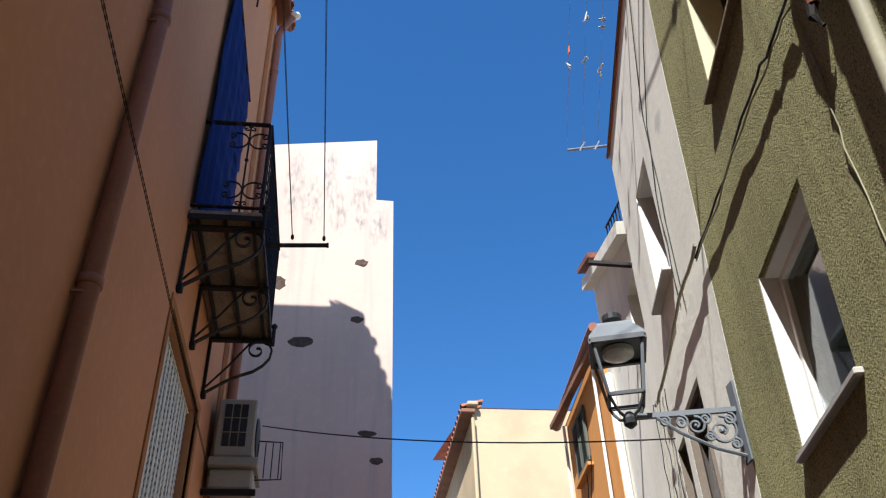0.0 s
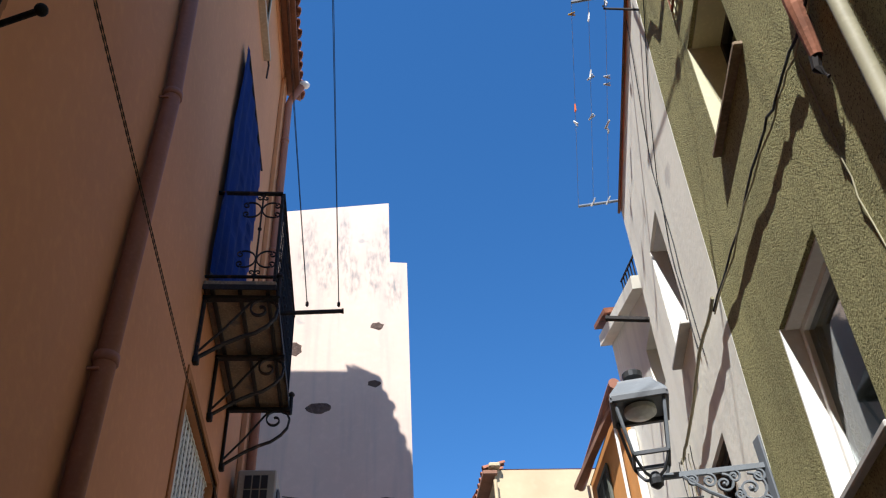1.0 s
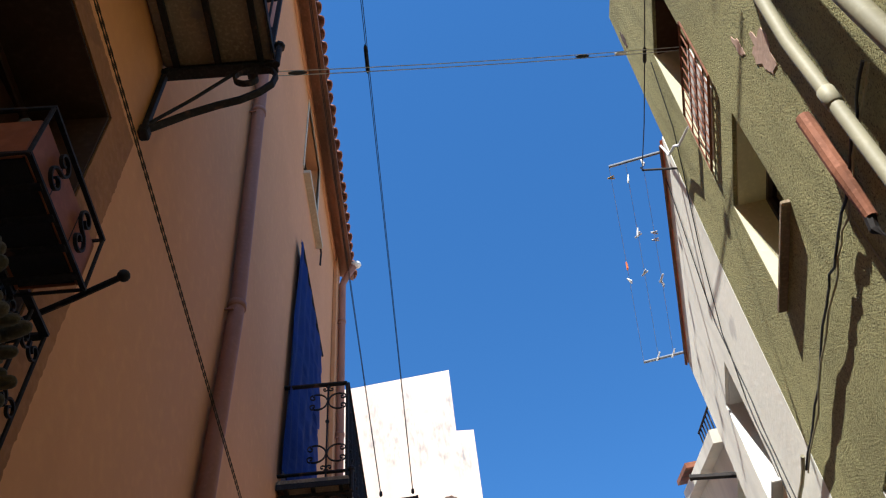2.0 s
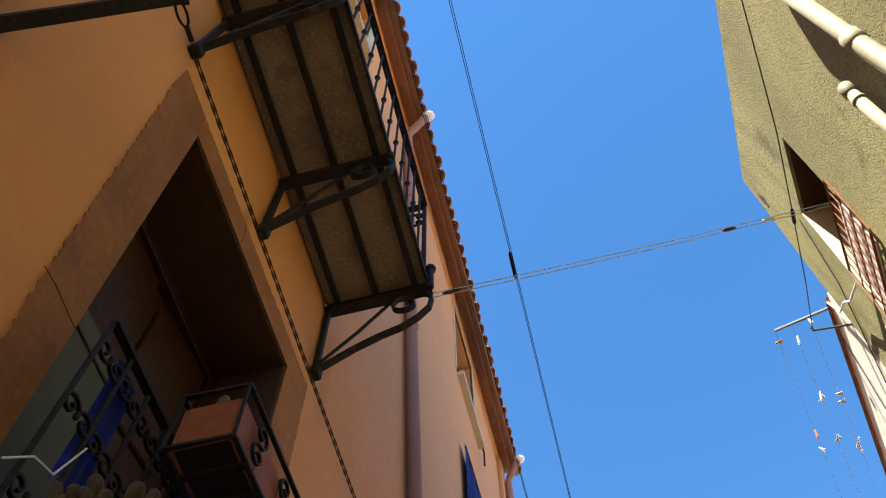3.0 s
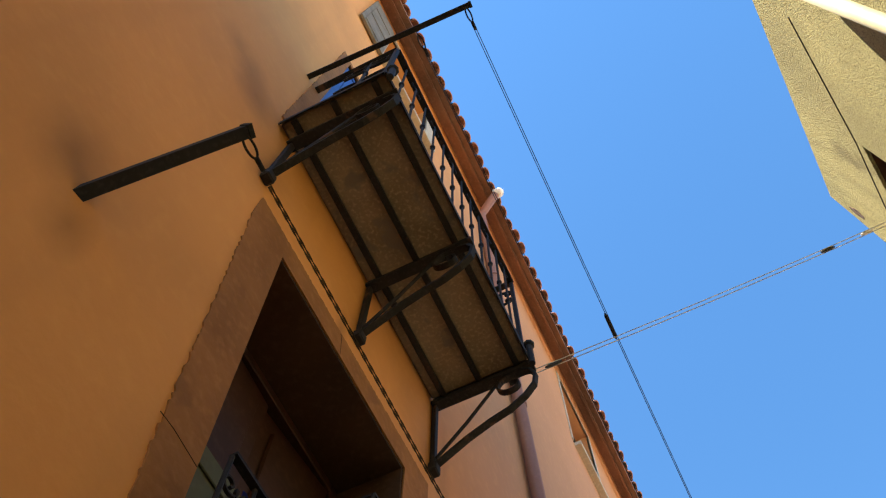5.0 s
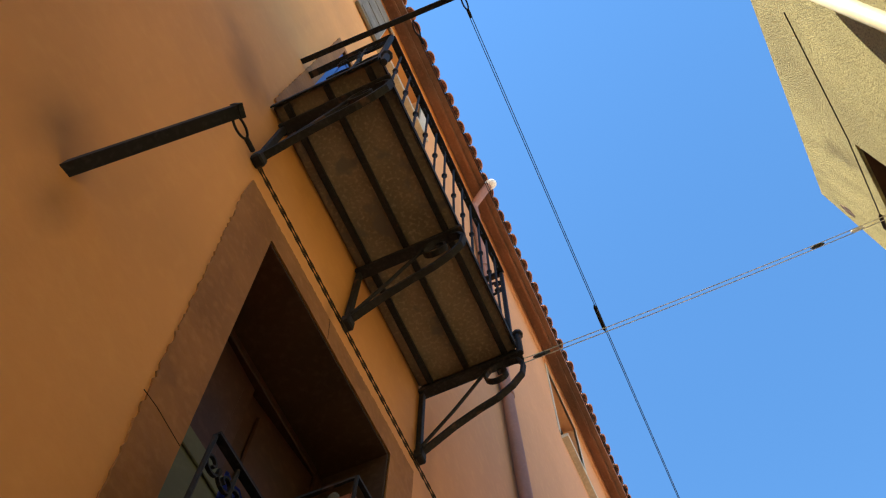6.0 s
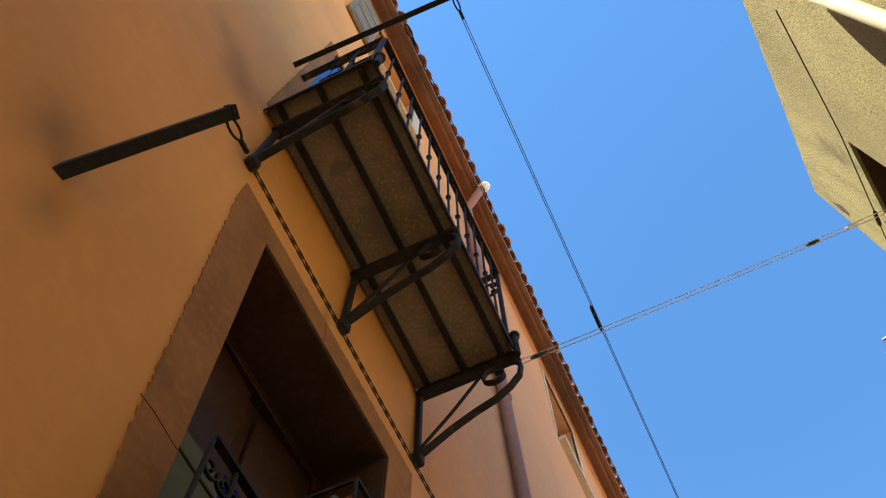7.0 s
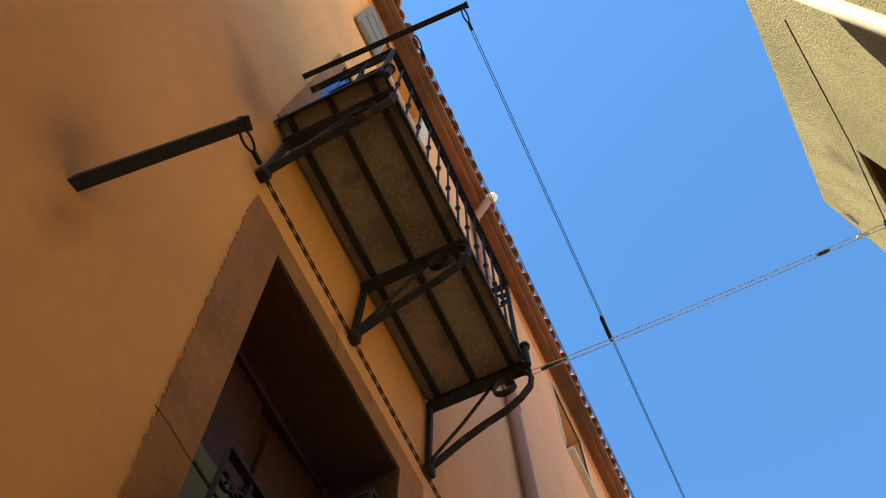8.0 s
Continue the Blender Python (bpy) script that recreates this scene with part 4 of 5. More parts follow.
# white tower house across the end
YW = 11.0
bm = bmesh.new()
prof = [(-7, 0), (.77, 0), (.765, 7.0), (.775, 11.02), (.485, 11.03), (.48, 12.43), (-1.3, 12.18), (-7, 11.9)]
f0 = [bm.verts.new((x, YW, z)) for x, z in prof]
f1 = [bm.verts.new((x, YW + 7, z)) for x, z in prof]
bm.faces.new(f0)
bm.faces.new(f1)
for i in range(len(prof)):
    j = (i + 1) % len(prof)
    bm.faces.new((f0[i], f0[j], f1[j], f1[i]))
tower = thing("white_house", (-2, YW, 0), "tall white limewashed house wall with stepped top and holes", "house")
part("wall", bm, "white", tower)
# holes are flat patches; their inner shade is in the dark rubble colour
rng = random.Random(12)
for x, z, rx, rz in ((-.59, 8.2, .17, .09), (.27, 9.69, .10, .07), (.22, 8.62, .09, .06), (.42, 6.75, .12, .045), (.55, 6.35, .09, .05), (-1.0, 9.25, .10, .12)):
    bm = bmesh.new()
    c0 = bm.verts.new((x, YW + .0, z))
    r0 = []
    for i in range(14):
        a = math.tau * i / 14
        k = 1 + rng.uniform(-.16, .16)
        r0.append((bm.verts.new((x + rx * k * math.cos(a), YW - .004, z + rz * k * math.sin(a))), bm.verts.new((x + rx * 1.12 * k * math.cos(a), YW + .002, z + rz * 1.12 * k * math.sin(a)))))
    c0.co.y = YW - .003
    for i in range(14):
        j = (i + 1) % 14
        bm.faces.new((c0, r0[i][0], r0[j][0]))
        bm.faces.new((r0[i][0], r0[i][1], r0[j][1], r0[j][0]))
    part("putlog_hole", bm, "rubble", tower, "ragged hole of rubble with its shade painted in")

# cream house
cream, CW = plane_house("cream_house", (2.62, 15.0), (4.8, 15.0), 9.2, -6, "cream", "sunlit cream plastered house at the bend of the alley")
side = thing("cream_side_house", (2.5, 15.05, 0), "cream house side with red tiled eave and dark window", "house")
part("wall", boxes(((2.64, 15.05, 0), (3.0, 24, 9.05))), "cream", side)
part("eave", boxes(((2.38, 14.9, 9.08), (2.66, 24, 9.16)), bevel=.01), "soffit", side)
for i in range(36):
    ob = new("roof_tile", tm)
    ob.parent = side
    ob.matrix_basis = Matrix.Translation((2.40 - 2.5, i * .25 - .05, 9.20)) @ pose(0, 0, 0, 0, 17, 180)
part("downpipe", rod([(2.60, 14.9, 0), (2.60, 14.9, 8.95)], .035, 8), "cream", side)
part("window", boxes(((2.61, 16.6, 6.6), (2.639, 17.5, 7.7))), "frame_dark", side)
part("chimney_cap", boxes(((2.5, 14.85, 9.21), (2.72, 15.1, 9.30)), bevel=.02), "cream", cream)

# orange house
o0, o1 = (2.89, 8.0), (3.03, 10.15)
orange, OW = plane_house("orange_house", o0, o1, 6.55, 5, "orange", "bright orange house with louvred shutters and red gutter", roof_drop=1.25)
part("gutter", rod([OW(-.25, 6.56, .10), OW(2.35, 6.60, .10)], .065, 10), "pipe", orange)
part("eave_board", boxes((OW(-.1, 6.44, .01), OW(-.1, 6.44, .01) + Vector((-.09, 2.2, .06)))), "soffit", orange)
part("downpipe", rod([OW(2.12, 6.5, .05), OW(2.14, 0, .04)], .02, 8), "jamb", orange)
part("corner_pipe", rod([OW(.27, 6.4, .05), OW(.40, 0, .05)], .018, 8), "jamb", orange)
for k in (0, 1):
    u = 1.06 + .345 * k

    def ow_box(bm, a, b):
        vs = bmesh.ops.create_cube(bm, size=1)["verts"]
        for v in vs:
            v.co = OW(a[0] + (v.co.x + .5) * (b[0] - a[0]), a[1] + (v.co.z + .5) * (b[1] - a[1]), a[2] + (b[2] - a[2]) * (v.co.y + .5))
    sh = part("shutter", rod([OW(u + .02, 5.62, .045), OW(u + .02, 6.24, .045)], .006, 5), "shutter_green", orange)
    bm = bmesh.new()
    for a, b in (((u, 5.58), (u + .04, 6.28)), ((u + .29, 5.58), (u + .33, 6.28)), ((u + .041, 5.58), (u + .289, 5.63)), ((u + .041, 6.23), (u + .289, 6.28))):
        ow_box(bm, (*a, .012), (*b, .04))
    part("shutter_frame", bm, "shutter_green", sh)
    bm = bmesh.new()
    ow_box(bm, (u + .04, 5.62, .004), (u + .29, 6.24, .010))
    part("backing", bm, "dark", sh)
    for i in range(20):
        bm = bmesh.new()
        z = 5.645 + i * .029
        vs = bmesh.ops.create_cube(bm, size=1)["verts"]
        for v in vs:
            v.co = OW(u + .165 + v.co.x * .248, z + v.co.z * .006 - v.co.y * .018, .025 + v.co.y * .022)
        part("slat", bm, "shutter_green", sh)
bm = bmesh.new()
box(bm, (0, 0, 0), (1, 1, 1))
for v in bm.verts:
    v.co = OW(1.02 + v.co.x * .75, 5.50 + v.co.z * .04, .002 + v.co.y * .07)
part("window_sill", bm, "orange", orange)
for u, z in ((1.3, 5.2), (1.0, 5.35)):
    part("dangling_wire", rod([OW(u, 5.6, .03), OW(u + .02, z + .15, .03), OW(u + .3, z - .25, .03)], .006, 5), "cable", orange)

# grey-white house with a roof terrace
g0, g1 = (2.50, 5.70), (2.90, 7.9)
terr, TW = plane_house("terrace_house", g0, g1, 6.40, 4, "grey", "shabby grey-white house with roof terrace and white pipe", openings=((.12, .55, 5.35, 5.95),), top="tile", roof_drop=1.0, rise=.42)
part("window_reveal", rod([TW(.34, 5.37, -.2), TW(.34, 5.93, -.2)], 0, flat=(.42, .02), ups=(0, 1, 0)), "frame_dark", terr)
part("cornice", rod([TW(-.05, 6.30, .03), TW(2.25, 6.30, .05)], 0, flat=(.12, .16)), "grey", terr)
part("eave", rod([TW(1.35, 6.46, .06), TW(2.25, 6.50, .06)], 0, flat=(.05, .2)), "tile", terr)
for i in range(9):
    u = .0 + i * .14
    part("rail_bar", rod([TW(u, 6.38, -.05), TW(u, 6.75, -.05)], .008, 5), "iron", terr)
part("hand_rail", rod([TW(0, 6.75, -.05), TW(1.15, 6.75, -.05)], .012, 6), "iron", terr)
part("white_pipe", rod([TW(1.95, 5.9, .05), TW(1.85, 0, .05)], .04, 8), "jamb", terr)
clothesline_bar(TW(.12, 5.98, 0), TW(.12, 5.98, 0) + Vector((-.34, .12, .10)), .045, .03, "black iron bar fixed in the grey-white wall")

# ---------------------------------------------------------------- street lantern
lan = thing("street_lantern", WR(3.88, 3.45, .0), "grey cast-iron street lantern on a scrolled wall bracket", "street lamp")
LH = Vector((1.545, 4.0, 3.60))
LT = Matrix.Rotation(radians(-17), 4, "Z")
part("wall_plate", boxes((WR(3.84, 3.30, .002), WR(3.92, 3.76, .03)), bevel=.006), "grey_metal", lan)
back = WR(3.88, 3.60, .02)
br = part("bracket", rod([back, LH + Vector((.04, 0, 0))], 0, flat=(.028, .022)), "grey_metal", lan)
part("lower_bar", rod([WR(3.88, 3.34, .02), back.lerp(LH, .25) + Vector((0, 0, -.21)), back.lerp(LH, .55) + Vector((0, 0, -.11)), back.lerp(LH, .75) + Vector((0, 0, -.015))], .010, 6), "grey_metal", br)
ax = (LH - back).normalized()
for s, r, dz in ((.17, .085, -.115), (.40, .052, -.075), (.53, .038, -.05), (.68, .03, -.04), (.30, .035, -.04), (.08, .035, -.05), (.07, .03, -.19), (.29, .03, -.14)):
    c = back + (LH - back) * s + Vector((0, 0, dz))
    part("scroll", rod(spiral(c, ax, (0, 0, 1), r, r * .2, 90, 610, 30), 0, flat=(.016, .010), ups=(0, 1, 0)), "grey_metal", br)
    bm = bmesh.new()
    bmesh.ops.create_icosphere(bm, subdivisions=1, radius=r * .22)
    bmesh.ops.translate(bm, verts=bm.verts, vec=c)
    part("rosette", bm, "grey_metal", br)
part("finial", lathe(bmesh.new(), LH + Vector((0, 0, -.045)), ((.012, -.02), (.035, 0), (.04, .03), (.03, .055), (.018, .07)), 10), "dark_metal", lan)
b0, b1, zb, zt = .092, .134, 3.70, 4.005
for sx in (-1, 1):
    for sy in (-1, 1):
        lo, hi = LH + LT @ Vector((sx * b0, sy * b0, 0)), LH + LT @ Vector((sx * b1, sy * b1, 0))
        lo.z, hi.z = zb, zt
        part("corner_post", rod([lo, hi], .010, 6), "grey_metal", lan)
        part("stem", rod([LH + Vector((0, 0, -.02)), LH + LT @ Vector((sx * .05, sy * .05, .01)), lo + LT @ Vector((-sx * .02, -sy * .02, -.05)), lo], .009, 6), "dark_metal", lan)
for h, r, z in ((.02, b0, zb), (.03, b1 + .012, zt)):
    for a, b in (((-1, -1), (1, -1)), ((1, -1), (1, 1)), ((1, 1), (-1, 1)), ((-1, 1), (-1, -1))):
        part("frame_bar", rod([LH + LT @ Vector((a[0] * r, a[1] * r, z - LH.z)), LH + LT @ Vector((b[0] * r, b[1] * r, z - LH.z))], 0, flat=(h, h * .8)), "dark_metal", lan)
bm = bmesh.new()
levels = [(.154, 4.015), (.152, 4.035), (.098, 4.125), (.094, 4.142), (.03, 4.152)]
rings = [[bm.verts.new(LH + LT @ Vector((sx * r, sy * r, z - LH.z))) for sx, sy in ((-1, -1), (1, -1), (1, 1), (-1, 1))] for r, z in levels]
for a, b in zip(rings, rings[1:]):
    for k in range(4):
        bm.faces.new((a[k], a[(k + 1) % 4], b[(k + 1) % 4], b[k]))
bm.faces.new(rings[0])
bm.faces.new(rings[-1])
part("hood", bm, "grey_metal", lan, "flat-topped grey sheet hood")
part("chimney_cap", lathe(bmesh.new(), LH + Vector((-.0, 0, .585)), ((.03, -.04), (.03, 0), (.055, .012), (.058, .045), (.03, .06)), 14), "dark_metal", lan)
part("diffuser", lathe(bmesh.new(), LH + Vector((0, 0, .375)), ((.02, -.025), (.07, -.012), (.088, .0), (.088, .03)), 18), "lens", lan, "frosted round light unit")

# ---------------------------------------------------------------- laundry arms and lines on the sunny side
RA, RB = (WR(5.53, 7.14, .40), WR(5.53, 7.16, -.02)), (WR(3.70, 7.68, .40), WR(3.62, 7.60, -.02))
for tip, root in (RA, RB):
    a = thing("clothesline_bar", root, "thin steel laundry arm on the grey house", "laundry arm", "laundry arms")
    part("bar", rod([root, tip], .013, 8), "steel", a)
pegs = ((0.0, (.95, "peg_yellow"), (.525, "peg_orange"), (.45, "peg_white")), (.14, (.93, "peg_white"), (.675, "peg_white"), (.66, "peg_white"), (.47, "peg_white"), (.015, "peg_white")),
        (.28, (.655, "peg_white"), (.62, "peg_white"), (.425, "peg_white"), (.40, "peg_white"), (.015, "peg_white"), (.985, "peg_white")))


def peg(at, material, tilt):
    t = thing("clothes_peg", at, {"peg_white": "white", "peg_orange": "orange", "peg_yellow": "yellow"}[material] + " plastic clothes peg clipped on the line", "clothes peg", "clothes pegs")
    for s in (-1, 1):
        bm = bmesh.new()
        box(bm, (-.006, -.006, -.045), (.006, .006, .045), .002)
        bmesh.ops.transform(bm, matrix=Matrix.Translation(at) @ pose(0, 0, 0, tilt + s * 8, tilt * .7, 0) @ Matrix.Translation((0, s * .005, 0)), verts=bm.verts)
        part("prong", bm, material, t)
    return t


rng = random.Random(3)
for off, *ps in pegs:
    a, b = RA[0] - RN * off, RB[0] - RN * off
    line("laundry_line", sag(a, b, .02), .0016, "rope", "thin pale laundry line between steel arms")
    for s, m in ps:
        p = a.lerp(b, s) - Vector((0, 0, .02 * 4 * s * (1 - s)))
        peg(p, m, rng.uniform(-70, 70))

# ---------------------------------------------------------------- cables
def cable(name, pts, r, material, label):
    return tagged(part(name, rod(pts, r, 7), material), label, "cable", "cables on the facades")


def along(pts, wob, n, seed, to_world, w):
    rg = random.Random(seed)
    out = []
    for (u0, v0), (u1, v1) in zip(pts, pts[1:]):
        for i in range(n):
            s = i / n
            out.append(to_world(u0 + (u1 - u0) * s, v0 + (v1 - v0) * s + rg.uniform(-wob, wob), w + rg.uniform(-.006, .006)))
    out.append(to_world(*pts[-1], w))
    return out


cable("thick_cable", along([(1.2, 4.33), (1.9, 4.40), (2.48, 4.47), (3.84, 4.57)], .014, 9, 5, WR, .032), .0065, "cable", "black cable bundle sagging along the olive wall")
tagged(part("laundry_line", rod([WR(.80, 6.58, .2), WR(1.66, 6.68, .2), WR(2.32, 6.88, .2), WR(3.0, 7.10, .2), WR(3.555, 7.33, .2)], .004, 6), "cable"), "thin dark laundry line along the olive wall head", "line", "laundry lines")
tagged(part("line_pulley", rod([WR(2.28, 6.87, .2), WR(2.30, 6.875, .2), WR(2.40, 6.905, .2), WR(2.42, 6.91, .2)], [.005, .013, .013, .005], 8), "iron"), "small dark turnbuckle on the laundry line", "turnbuckle", "line fittings")
arm = thing("clothesline_bar", WR(3.39, 7.0, 0), "short thin iron laundry arm on the house corner", "laundry arm", "laundry arms")
part("bar", rod([WR(3.39, 7.0, -.02), WR(3.555, 7.32, .2), WR(3.558, 7.36, .2)], .009, 8), "iron", arm)
cable("thick_cable", along([(3.84, 4.57), (4.3, 4.60), (5.08, 4.49), (5.6, 4.50)], .012, 5, 6, greyw, .05), .012, "cable_old", "dusty cable bundle along the grey wall")
cable("thin_cable", along([(1.93, 4.36), (1.95, 4.03), (1.99, 3.66), (2.0, 3.2), (2.02, 2.2)], .002, 4, 7, WR, .006), .003, "cable_old", "beige cable stapled to the olive wall")
cable("thin_cable", along([(3.6, 7.2), (4.0, 6.5), (4.4, 5.6), (4.45, 4.7)], .01, 4, 8, greyw, .01), .004, "cable", "thin cable hanging down the grey wall")
cable("thin_cable", along([(4.0, 7.2), (4.25, 6.2), (4.3, 5.5), (4.35, 4.6)], .01, 4, 9, greyw, .01), .004, "cable", "thin cable hanging down the grey wall")
cable("thick_cable", along([(1.2, 4.30), (1.9, 4.36), (2.48, 4.44), (3.84, 4.55)], .016, 7, 15, WR, .03), .005, "cable_old", "dusty thin cable beside the black one")
for k in range(5):
    cable("hanging_cable", along([(5.30 + .06 * k, 4.48), (5.36 + .05 * k, 4.2), (5.34 + .06 * k, 3.9), (5.45 + .03 * k, 3.5), (5.42, 2.6)], .03, 4, 30 + k, greyw, .03 + .012 * k), .0035, "cable_old" if k % 2 else "cable", "loose dusty cable hanging from the grey wall")
cable("alley_cable", sag((-.73, 7.9, 5.36), WR(5.2, 4.05, .05), .09), .006, "cable", "dark cable strung across the alley below the lantern")

# ---------------------------------------------------------------- air conditioner on the terracotta wall
ac = thing("air_conditioner", WL(7.9, 4.9, .2), "aged white air-conditioner unit on wall brackets", "air conditioner")
part("casing", boxes((WL(7.72, 4.96, .07), WL(8.22, 5.56, .44)), bevel=.015), "ac", ac)
for i in range(3):
    for j in range(3):
        part("louvre_panel", boxes(((XL + .14 + i * .078, 7.712, 5.06 + j * .15), (XL + .205 + i * .078, 7.719, 5.195 + j * .15))), "ac_dark", ac)
part("drip_tray", boxes((WL(7.70, 4.86, .04), WL(8.25, 4.95, .50)), bevel=.01), "ac", ac)
part("lower_box", boxes((WL(7.76, 4.66, .05), WL(8.2, 4.855, .46)), bevel=.02), "ac", ac)
for u in (7.75, 8.16):
    part("wall_bracket", boxes((WL(u, 4.60, .002), WL(u + .04, 4.655, .5)), bevel=.004), "iron", ac)
fan = lathe(bmesh.new(), (0, 0, 0), ((.19, 0), (.20, .012), (.17, .02), (.05, .028)), 20)
bmesh.ops.transform(fan, matrix=Matrix.Translation(WL(7.98, 5.26, .44)) @ Matrix.Rotation(radians(90), 4, "Y"), verts=fan.verts)
part("fan_grille", fan, "ac_dark", ac, "round black fan grille")
rack = thing("wire_rack", WL(8.0, 4.85, .5), "small dark wire rack fixed beside the air conditioner", "rack")
for w in (.47, .54, .61, .68):
    part("wire", rod([WL(7.95, 4.84, w), WL(7.95, 5.20, w)], .006, 5), "iron", rack)
part("hoop", rod([WL(7.95, 5.22, .45), WL(7.95, 5.21, .70), WL(7.95, 4.83, .71), WL(7.95, 4.82, .45)], .008, 6), "iron", rack)

# ---------------------------------------------------------------- railing and plants at the lower door
ZR, XR = 3.60, .115
low = thing("door_railing", WL(1.0, 2.66), "black wrought-iron railing with scrolls at the open door", "railing")
part("floor_slab", boxes((WL(.32, 2.56, .002), WL(1.66, 2.66, .17)), bevel=.012), "slab", low)
ends = (.53, 1.50)
part("top_rail", rod([WL(ends[0], ZR, XR), WL(ends[1], ZR, XR)], 0, flat=(.011, .024)), "iron", low)
part("top_rail", rod([WL(ends[1], ZR, XR), WL(ends[1], ZR, .002)], 0, flat=(.011, .024)), "iron", low)
part("bottom_rail", rod([WL(ends[0], 2.76, XR), WL(ends[1], 2.76, XR)], 0, flat=(.012, .03)), "iron", low)
for i in range(10):
    u = ends[0] + (ends[1] - ends[0]) * i / 9
    bm = rod([WL(u, 2.66, XR), WL(u, ZR - .01, XR)], .007, 6)
    part("baluster", bm, "iron", low)
for i in range(9):
    u = ends[0] + (ends[1] - ends[0]) * (i + .5) / 9
    for zc, dz in ((ZR - .09, -1), (ZR - .30, 1), (3.05, -1)):
        bm = bmesh.new()
        for s in (-1, 1):
            sweep(bm, spiral(WL(u + s * .030, zc, XR), (0, s, 0), (0, 0, dz), .034, .007, 200, -260, 22), 0, flat=(.010, .006), ups=(1, 0, 0))
        part("scroll", bm, "iron", low)
knob = thing("clothesline_bar", WL(1.55, ZR, .0), "iron bar with a rounded knob fixed to the door railing", "clothesline bar", "laundry arms")
part("bar", rod([WL(1.50, ZR + .06, .0), (-1.02, 1.43, ZR + .075), (-.88, 1.38, ZR + .09)], .010, 8), "iron", knob)
bm = bmesh.new()
bmesh.ops.create_uvsphere(bm, u_segments=12, v_segments=8, radius=.019)
bmesh.ops.translate(bm, verts=bm.verts, vec=(-.872, 1.377, ZR + .091))
part("knob", bm, "iron", knob, smooth=True)

# iron holder with a wooden plant box
hold = thing("plant_holder", (-1.0, 1.08, 3.5), "black iron plant-box holder with scrolls hung on the railing", "plant holder")
x0, x1, q0, q1 = -1.065, -.885, .82, 1.23
ZH = 3.67
for z in (ZH, 3.46):
    part("ring", rod([(x0, q0, z), (x1, q0, z), (x1, q1, z), (x0, q1, z), (x0, q0, z)], 0, flat=(.009, .014)), "iron", hold)
for x, y in ((x0, q0), (x1, q0), (x1, q1), (x0, q1)):
    part("upright", rod([(x, y, 3.45), (x, y, ZH)], .006, 6), "iron", hold)
for y, s in ((q0 + .12, 1), (q0 + .30, -1)):
    bm = bmesh.new()
    sweep(bm, spiral((x1 + .004, y, 3.60), (0, s, 0), (0, 0, 1), .038, .008, -90, 330, 22), 0, flat=(.010, .006), ups=(1, 0, 0))
    sweep(bm, spiral((x1 + .004, y, 3.524), (0, -s, 0), (0, 0, -1), .038, .008, -90, 330, 22), 0, flat=(.010, .006), ups=(1, 0, 0))
    part("scroll", bm, "iron", hold)
for y in (q0 + .09, q0 + .18, q0 + .27, q0 + .36):
    part("base_bar", rod([(x0, y, 3.455), (x1, y, 3.455)], 0, flat=(.008, .02)), "iron", hold)
plant = thing("plant_box", (-1.0, 1.08, 3.53), "orange-brown wooden plant box with a few cactus stems", "plant box")
e = .008
for a, b in (((x0 + .010, q0 + .010), (x0 + .010 + e, q1 - .010)), ((x1 - .010 - e, q0 + .010), (x1 - .010, q1 - .010)), ((x0 + .011 + e, q0 + .010), (x1 - .011 - e, q0 + .010 + e)), ((x0 + .011 + e, q1 - .010 - e), (x1 - .011 - e, q1 - .010))):
    part("plank", boxes(((*a, 3.465), (*b, 3.63)), bevel=.003), "box_wood", plant)
part("soil", boxes(((x0 + .012 + e, q0 + .012 + e, 3.468), (x1 - .012 - e, q1 - .012 - e, 3.60))), "dark", plant)
for y in (q0 + .14, q0 + .28):
    part("plank_joint", boxes(((x1 - .0125, y, 3.47), (x1 - .0095, y + .004, 3.625))), "dark", plant)
rng = random.Random(21)


def stem(bm, a, d, ln, r):
    """A finger of cactus: a ribbed, rounded column."""
    a, d = Vector(a), Vector(d).normalized()
    pts = [a + d * ln * s for s in (0, .3, .6, .85, .95, 1.0)]
    sweep(bm, pts, [r * k for k in (.75, .95, 1.0, .95, .7, .25)], 10)
    return bm


for y in (q0 + .06, q0 + .2, q0 + .35):
    part("stem", stem(bmesh.new(), (-1.0 + rng.uniform(-.03, .06), y, 3.61), (rng.uniform(-.1, .3), rng.uniform(-.3, .3), 1), rng.uniform(.10, .18), .017), "cactus", plant, smooth=True)

cact = thing("potted_cactus", (-.85, .52, 2.45), "bushy finger cactus in a terracotta pot hung on the wall", "cactus")
part("pot", lathe(bmesh.new(), (-.90, .52, 2.40), ((.09, 0), (.13, .22), (.15, .23), (.15, .27), (.12, .27)), 18), "pot", cact, smooth=True)
part("pot_ring", rod([(-.90 + .155 * math.cos(a), .52 + .155 * math.sin(a), 2.60) for a in [math.tau * i / 24 for i in range(25)]], .008, 6), "iron", cact)
part("wall_stay", rod([(XL, .40, 2.60), (-1.03, .46, 2.60)], .010, 6), "iron", cact)
part("wall_stay", rod([(XL, .64, 2.60), (-1.03, .58, 2.60)], .010, 6), "iron", cact)
golden = math.pi * (3 - 5 ** .5)
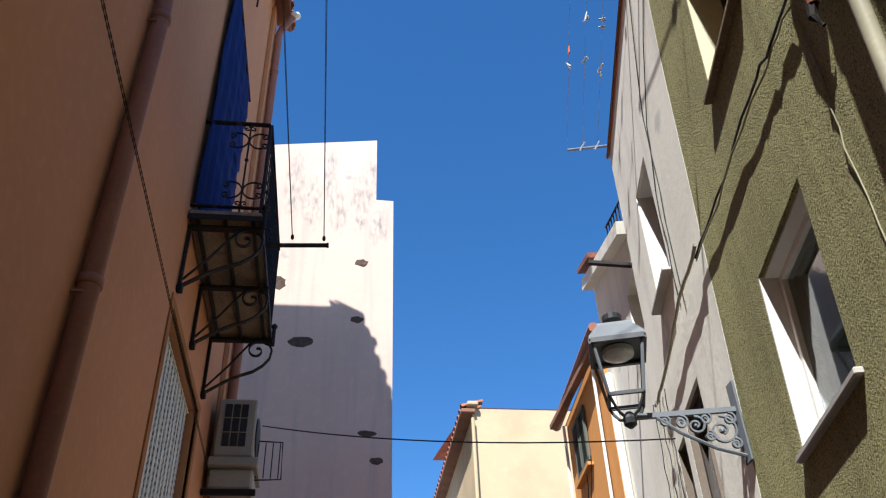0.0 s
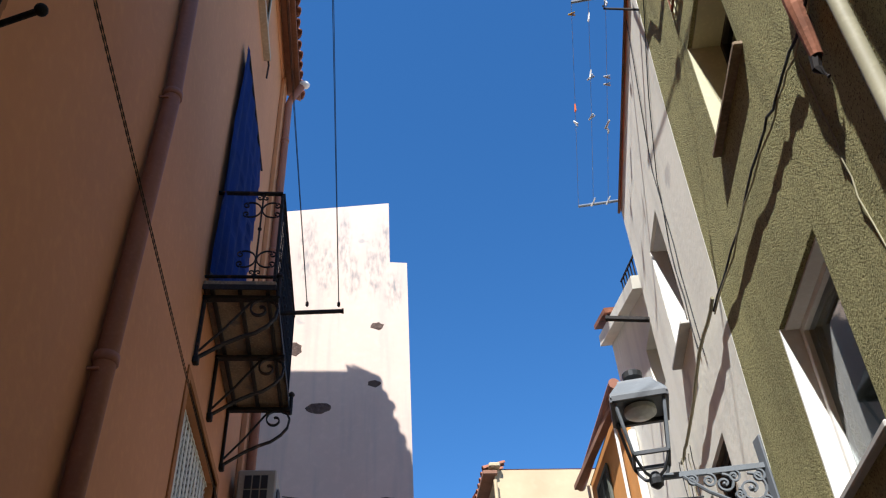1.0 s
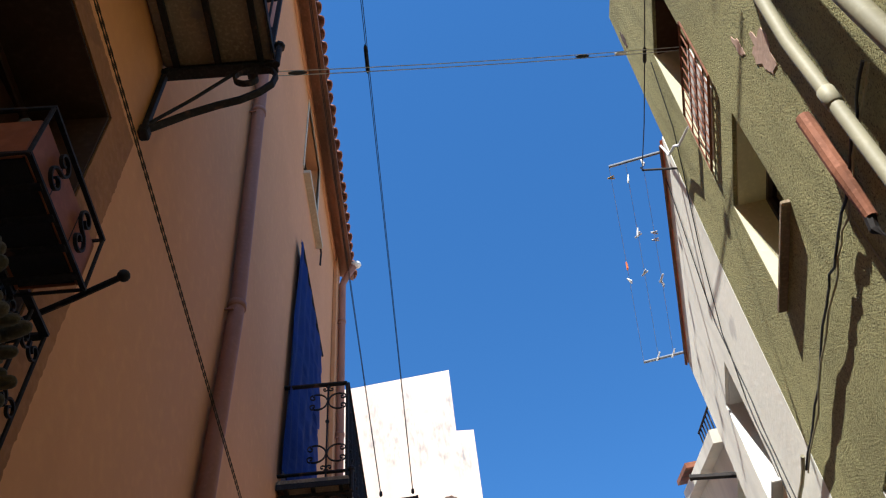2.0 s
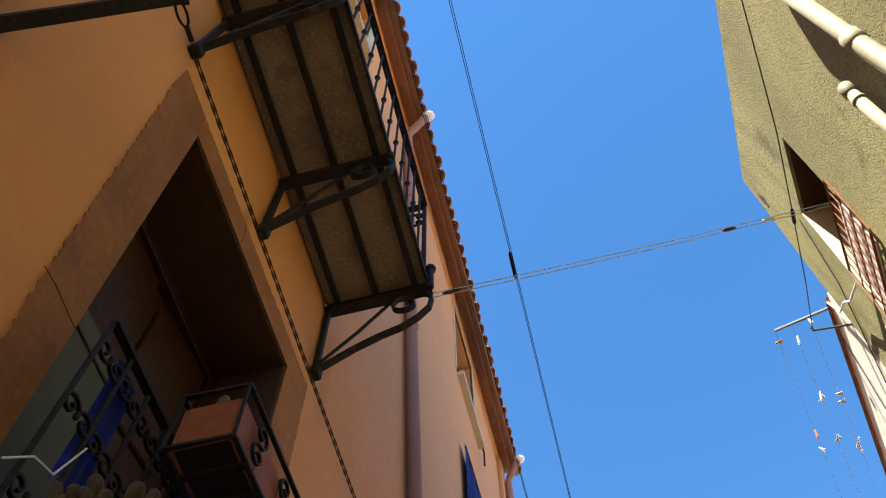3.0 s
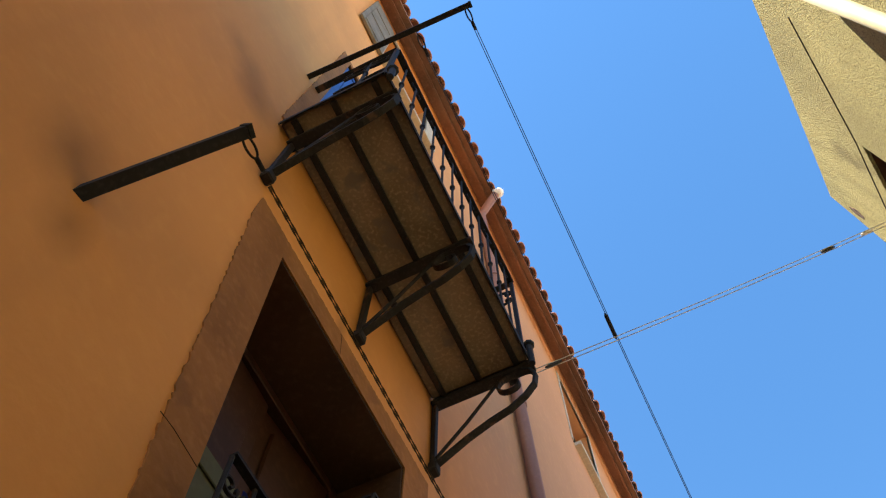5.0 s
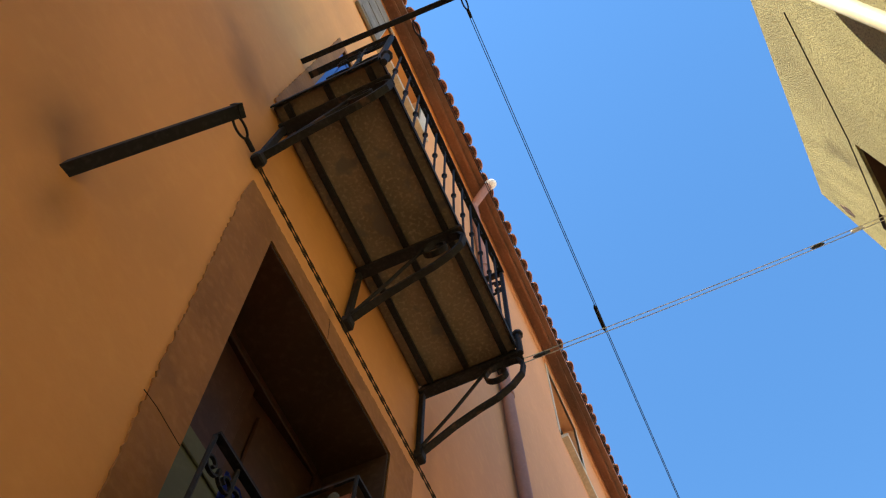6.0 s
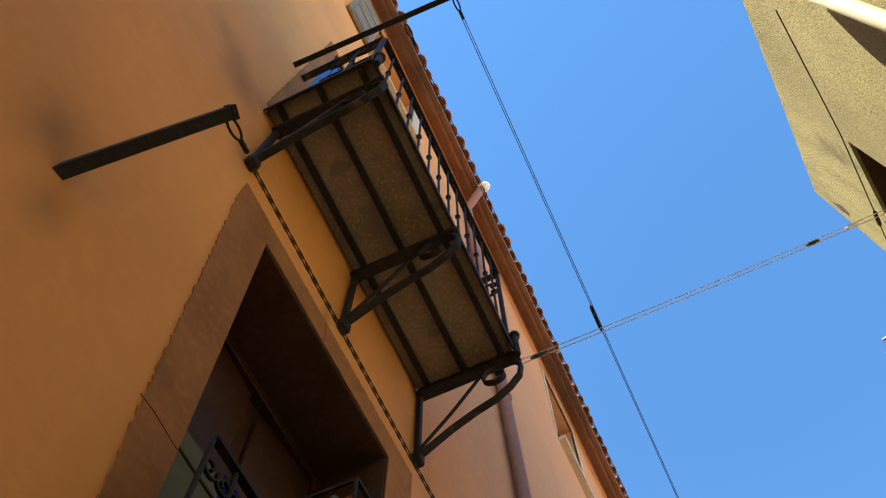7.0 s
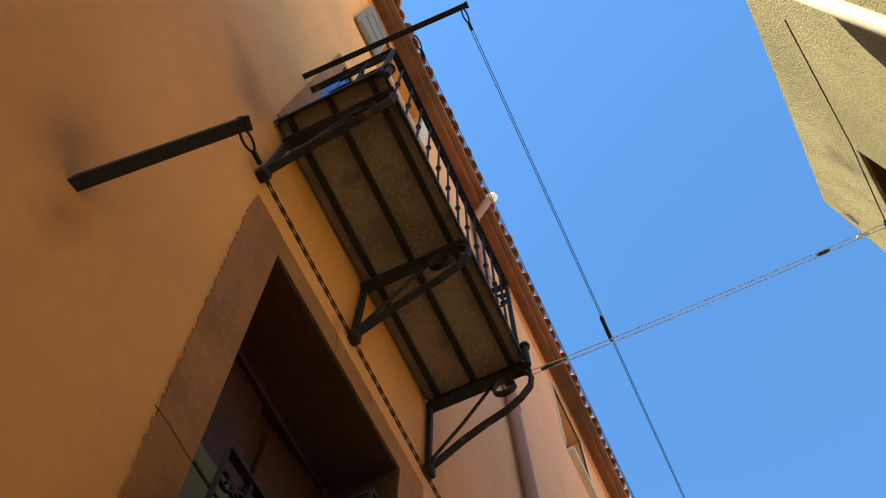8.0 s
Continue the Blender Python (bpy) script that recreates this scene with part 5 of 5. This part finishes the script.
for i in range(296):
    h = 1 - 1.7 * (i + .5) / 296
    a = golden * i
    d = Vector((math.cos(a) * math.sqrt(max(0, 1 - h * h)), math.sin(a) * math.sqrt(max(0, 1 - h * h)), h + .25)).normalized()
    r = rng.uniform(.14, .205)
    base = Vector((-.82, .59, 2.635)) + Vector((d.x * r * .85, d.y * r * 1.15, d.z * r * .85))
    part("stem", stem(bmesh.new(), base, d + Vector((rng.uniform(-.35, .35), rng.uniform(-.35, .35), .35)), rng.uniform(.045, .075), rng.uniform(.0095, .013)), "cactus", cact, smooth=True)
bm = bmesh.new()
bmesh.ops.create_icosphere(bm, subdivisions=2, radius=.165)
for v in bm.verts:
    v.co = Vector((-.85, .55, 2.65)) + Vector((v.co.x * .8, v.co.y * 1.2, v.co.z * .75))
part("heart", bm, "cactus_heart", cact, smooth=True)

# things hung at the railing and behind it
cl = cloth(.98, 1.12, 2.95, 3.58, XR + .012, .008, 2, nu=10, nv=16)
tagged(part("blue_cloth", cl, "blue_bright"), "bright blue cloth strip hanging on the door railing", "cloth", "blue cloths")
cl = cloth(.62, .72, 3.15, 3.58, XR - .02, .008, 2, nu=10, nv=16)
tagged(part("blue_cloth", cl, "blue_bright"), "bright blue cloth strip hanging behind the scrolls", "cloth", "blue cloths")
inner = thing("door_shutter", WL(.7, 2.72, -.19), "grey-green inner shutter leaf folded in the doorway", "shutter")
part("leaf", boxes((WL(.60, 2.72, -.20), WL(.90, 4.02, -.175)), bevel=.004), "panel_green", inner)
part("rail", boxes((WL(.62, 3.30, -.174), WL(.88, 3.36, -.166)), bevel=.003), "panel_green", inner)
part("rail", boxes((WL(.62, 3.92, -.174), WL(.88, 3.98, -.166)), bevel=.003), "panel_green", inner)
tagged(part("white_wire", rod([WL(.47, 3.02, .14), WL(.52, 3.08, .15), WL(.58, 3.10, .15), WL(.63, 3.24, .14)], .0022, 6), "peg_white"), "bent white wire tied to the railing", "wire")

for (ya, za), (yb, zb) in (((.36, 3.62), (.53, 3.615)), ((.90, 5.06), (.93, 4.93))):
    tagged(part("band_joint", rod([WL(ya, za, .006), WL((ya * 2 + yb) / 3, za + .004, .0065), WL(yb, zb, .006)], .0014, 5), "reveal"), "dark joint crack in the brown door band", "crack", "joints in the band")
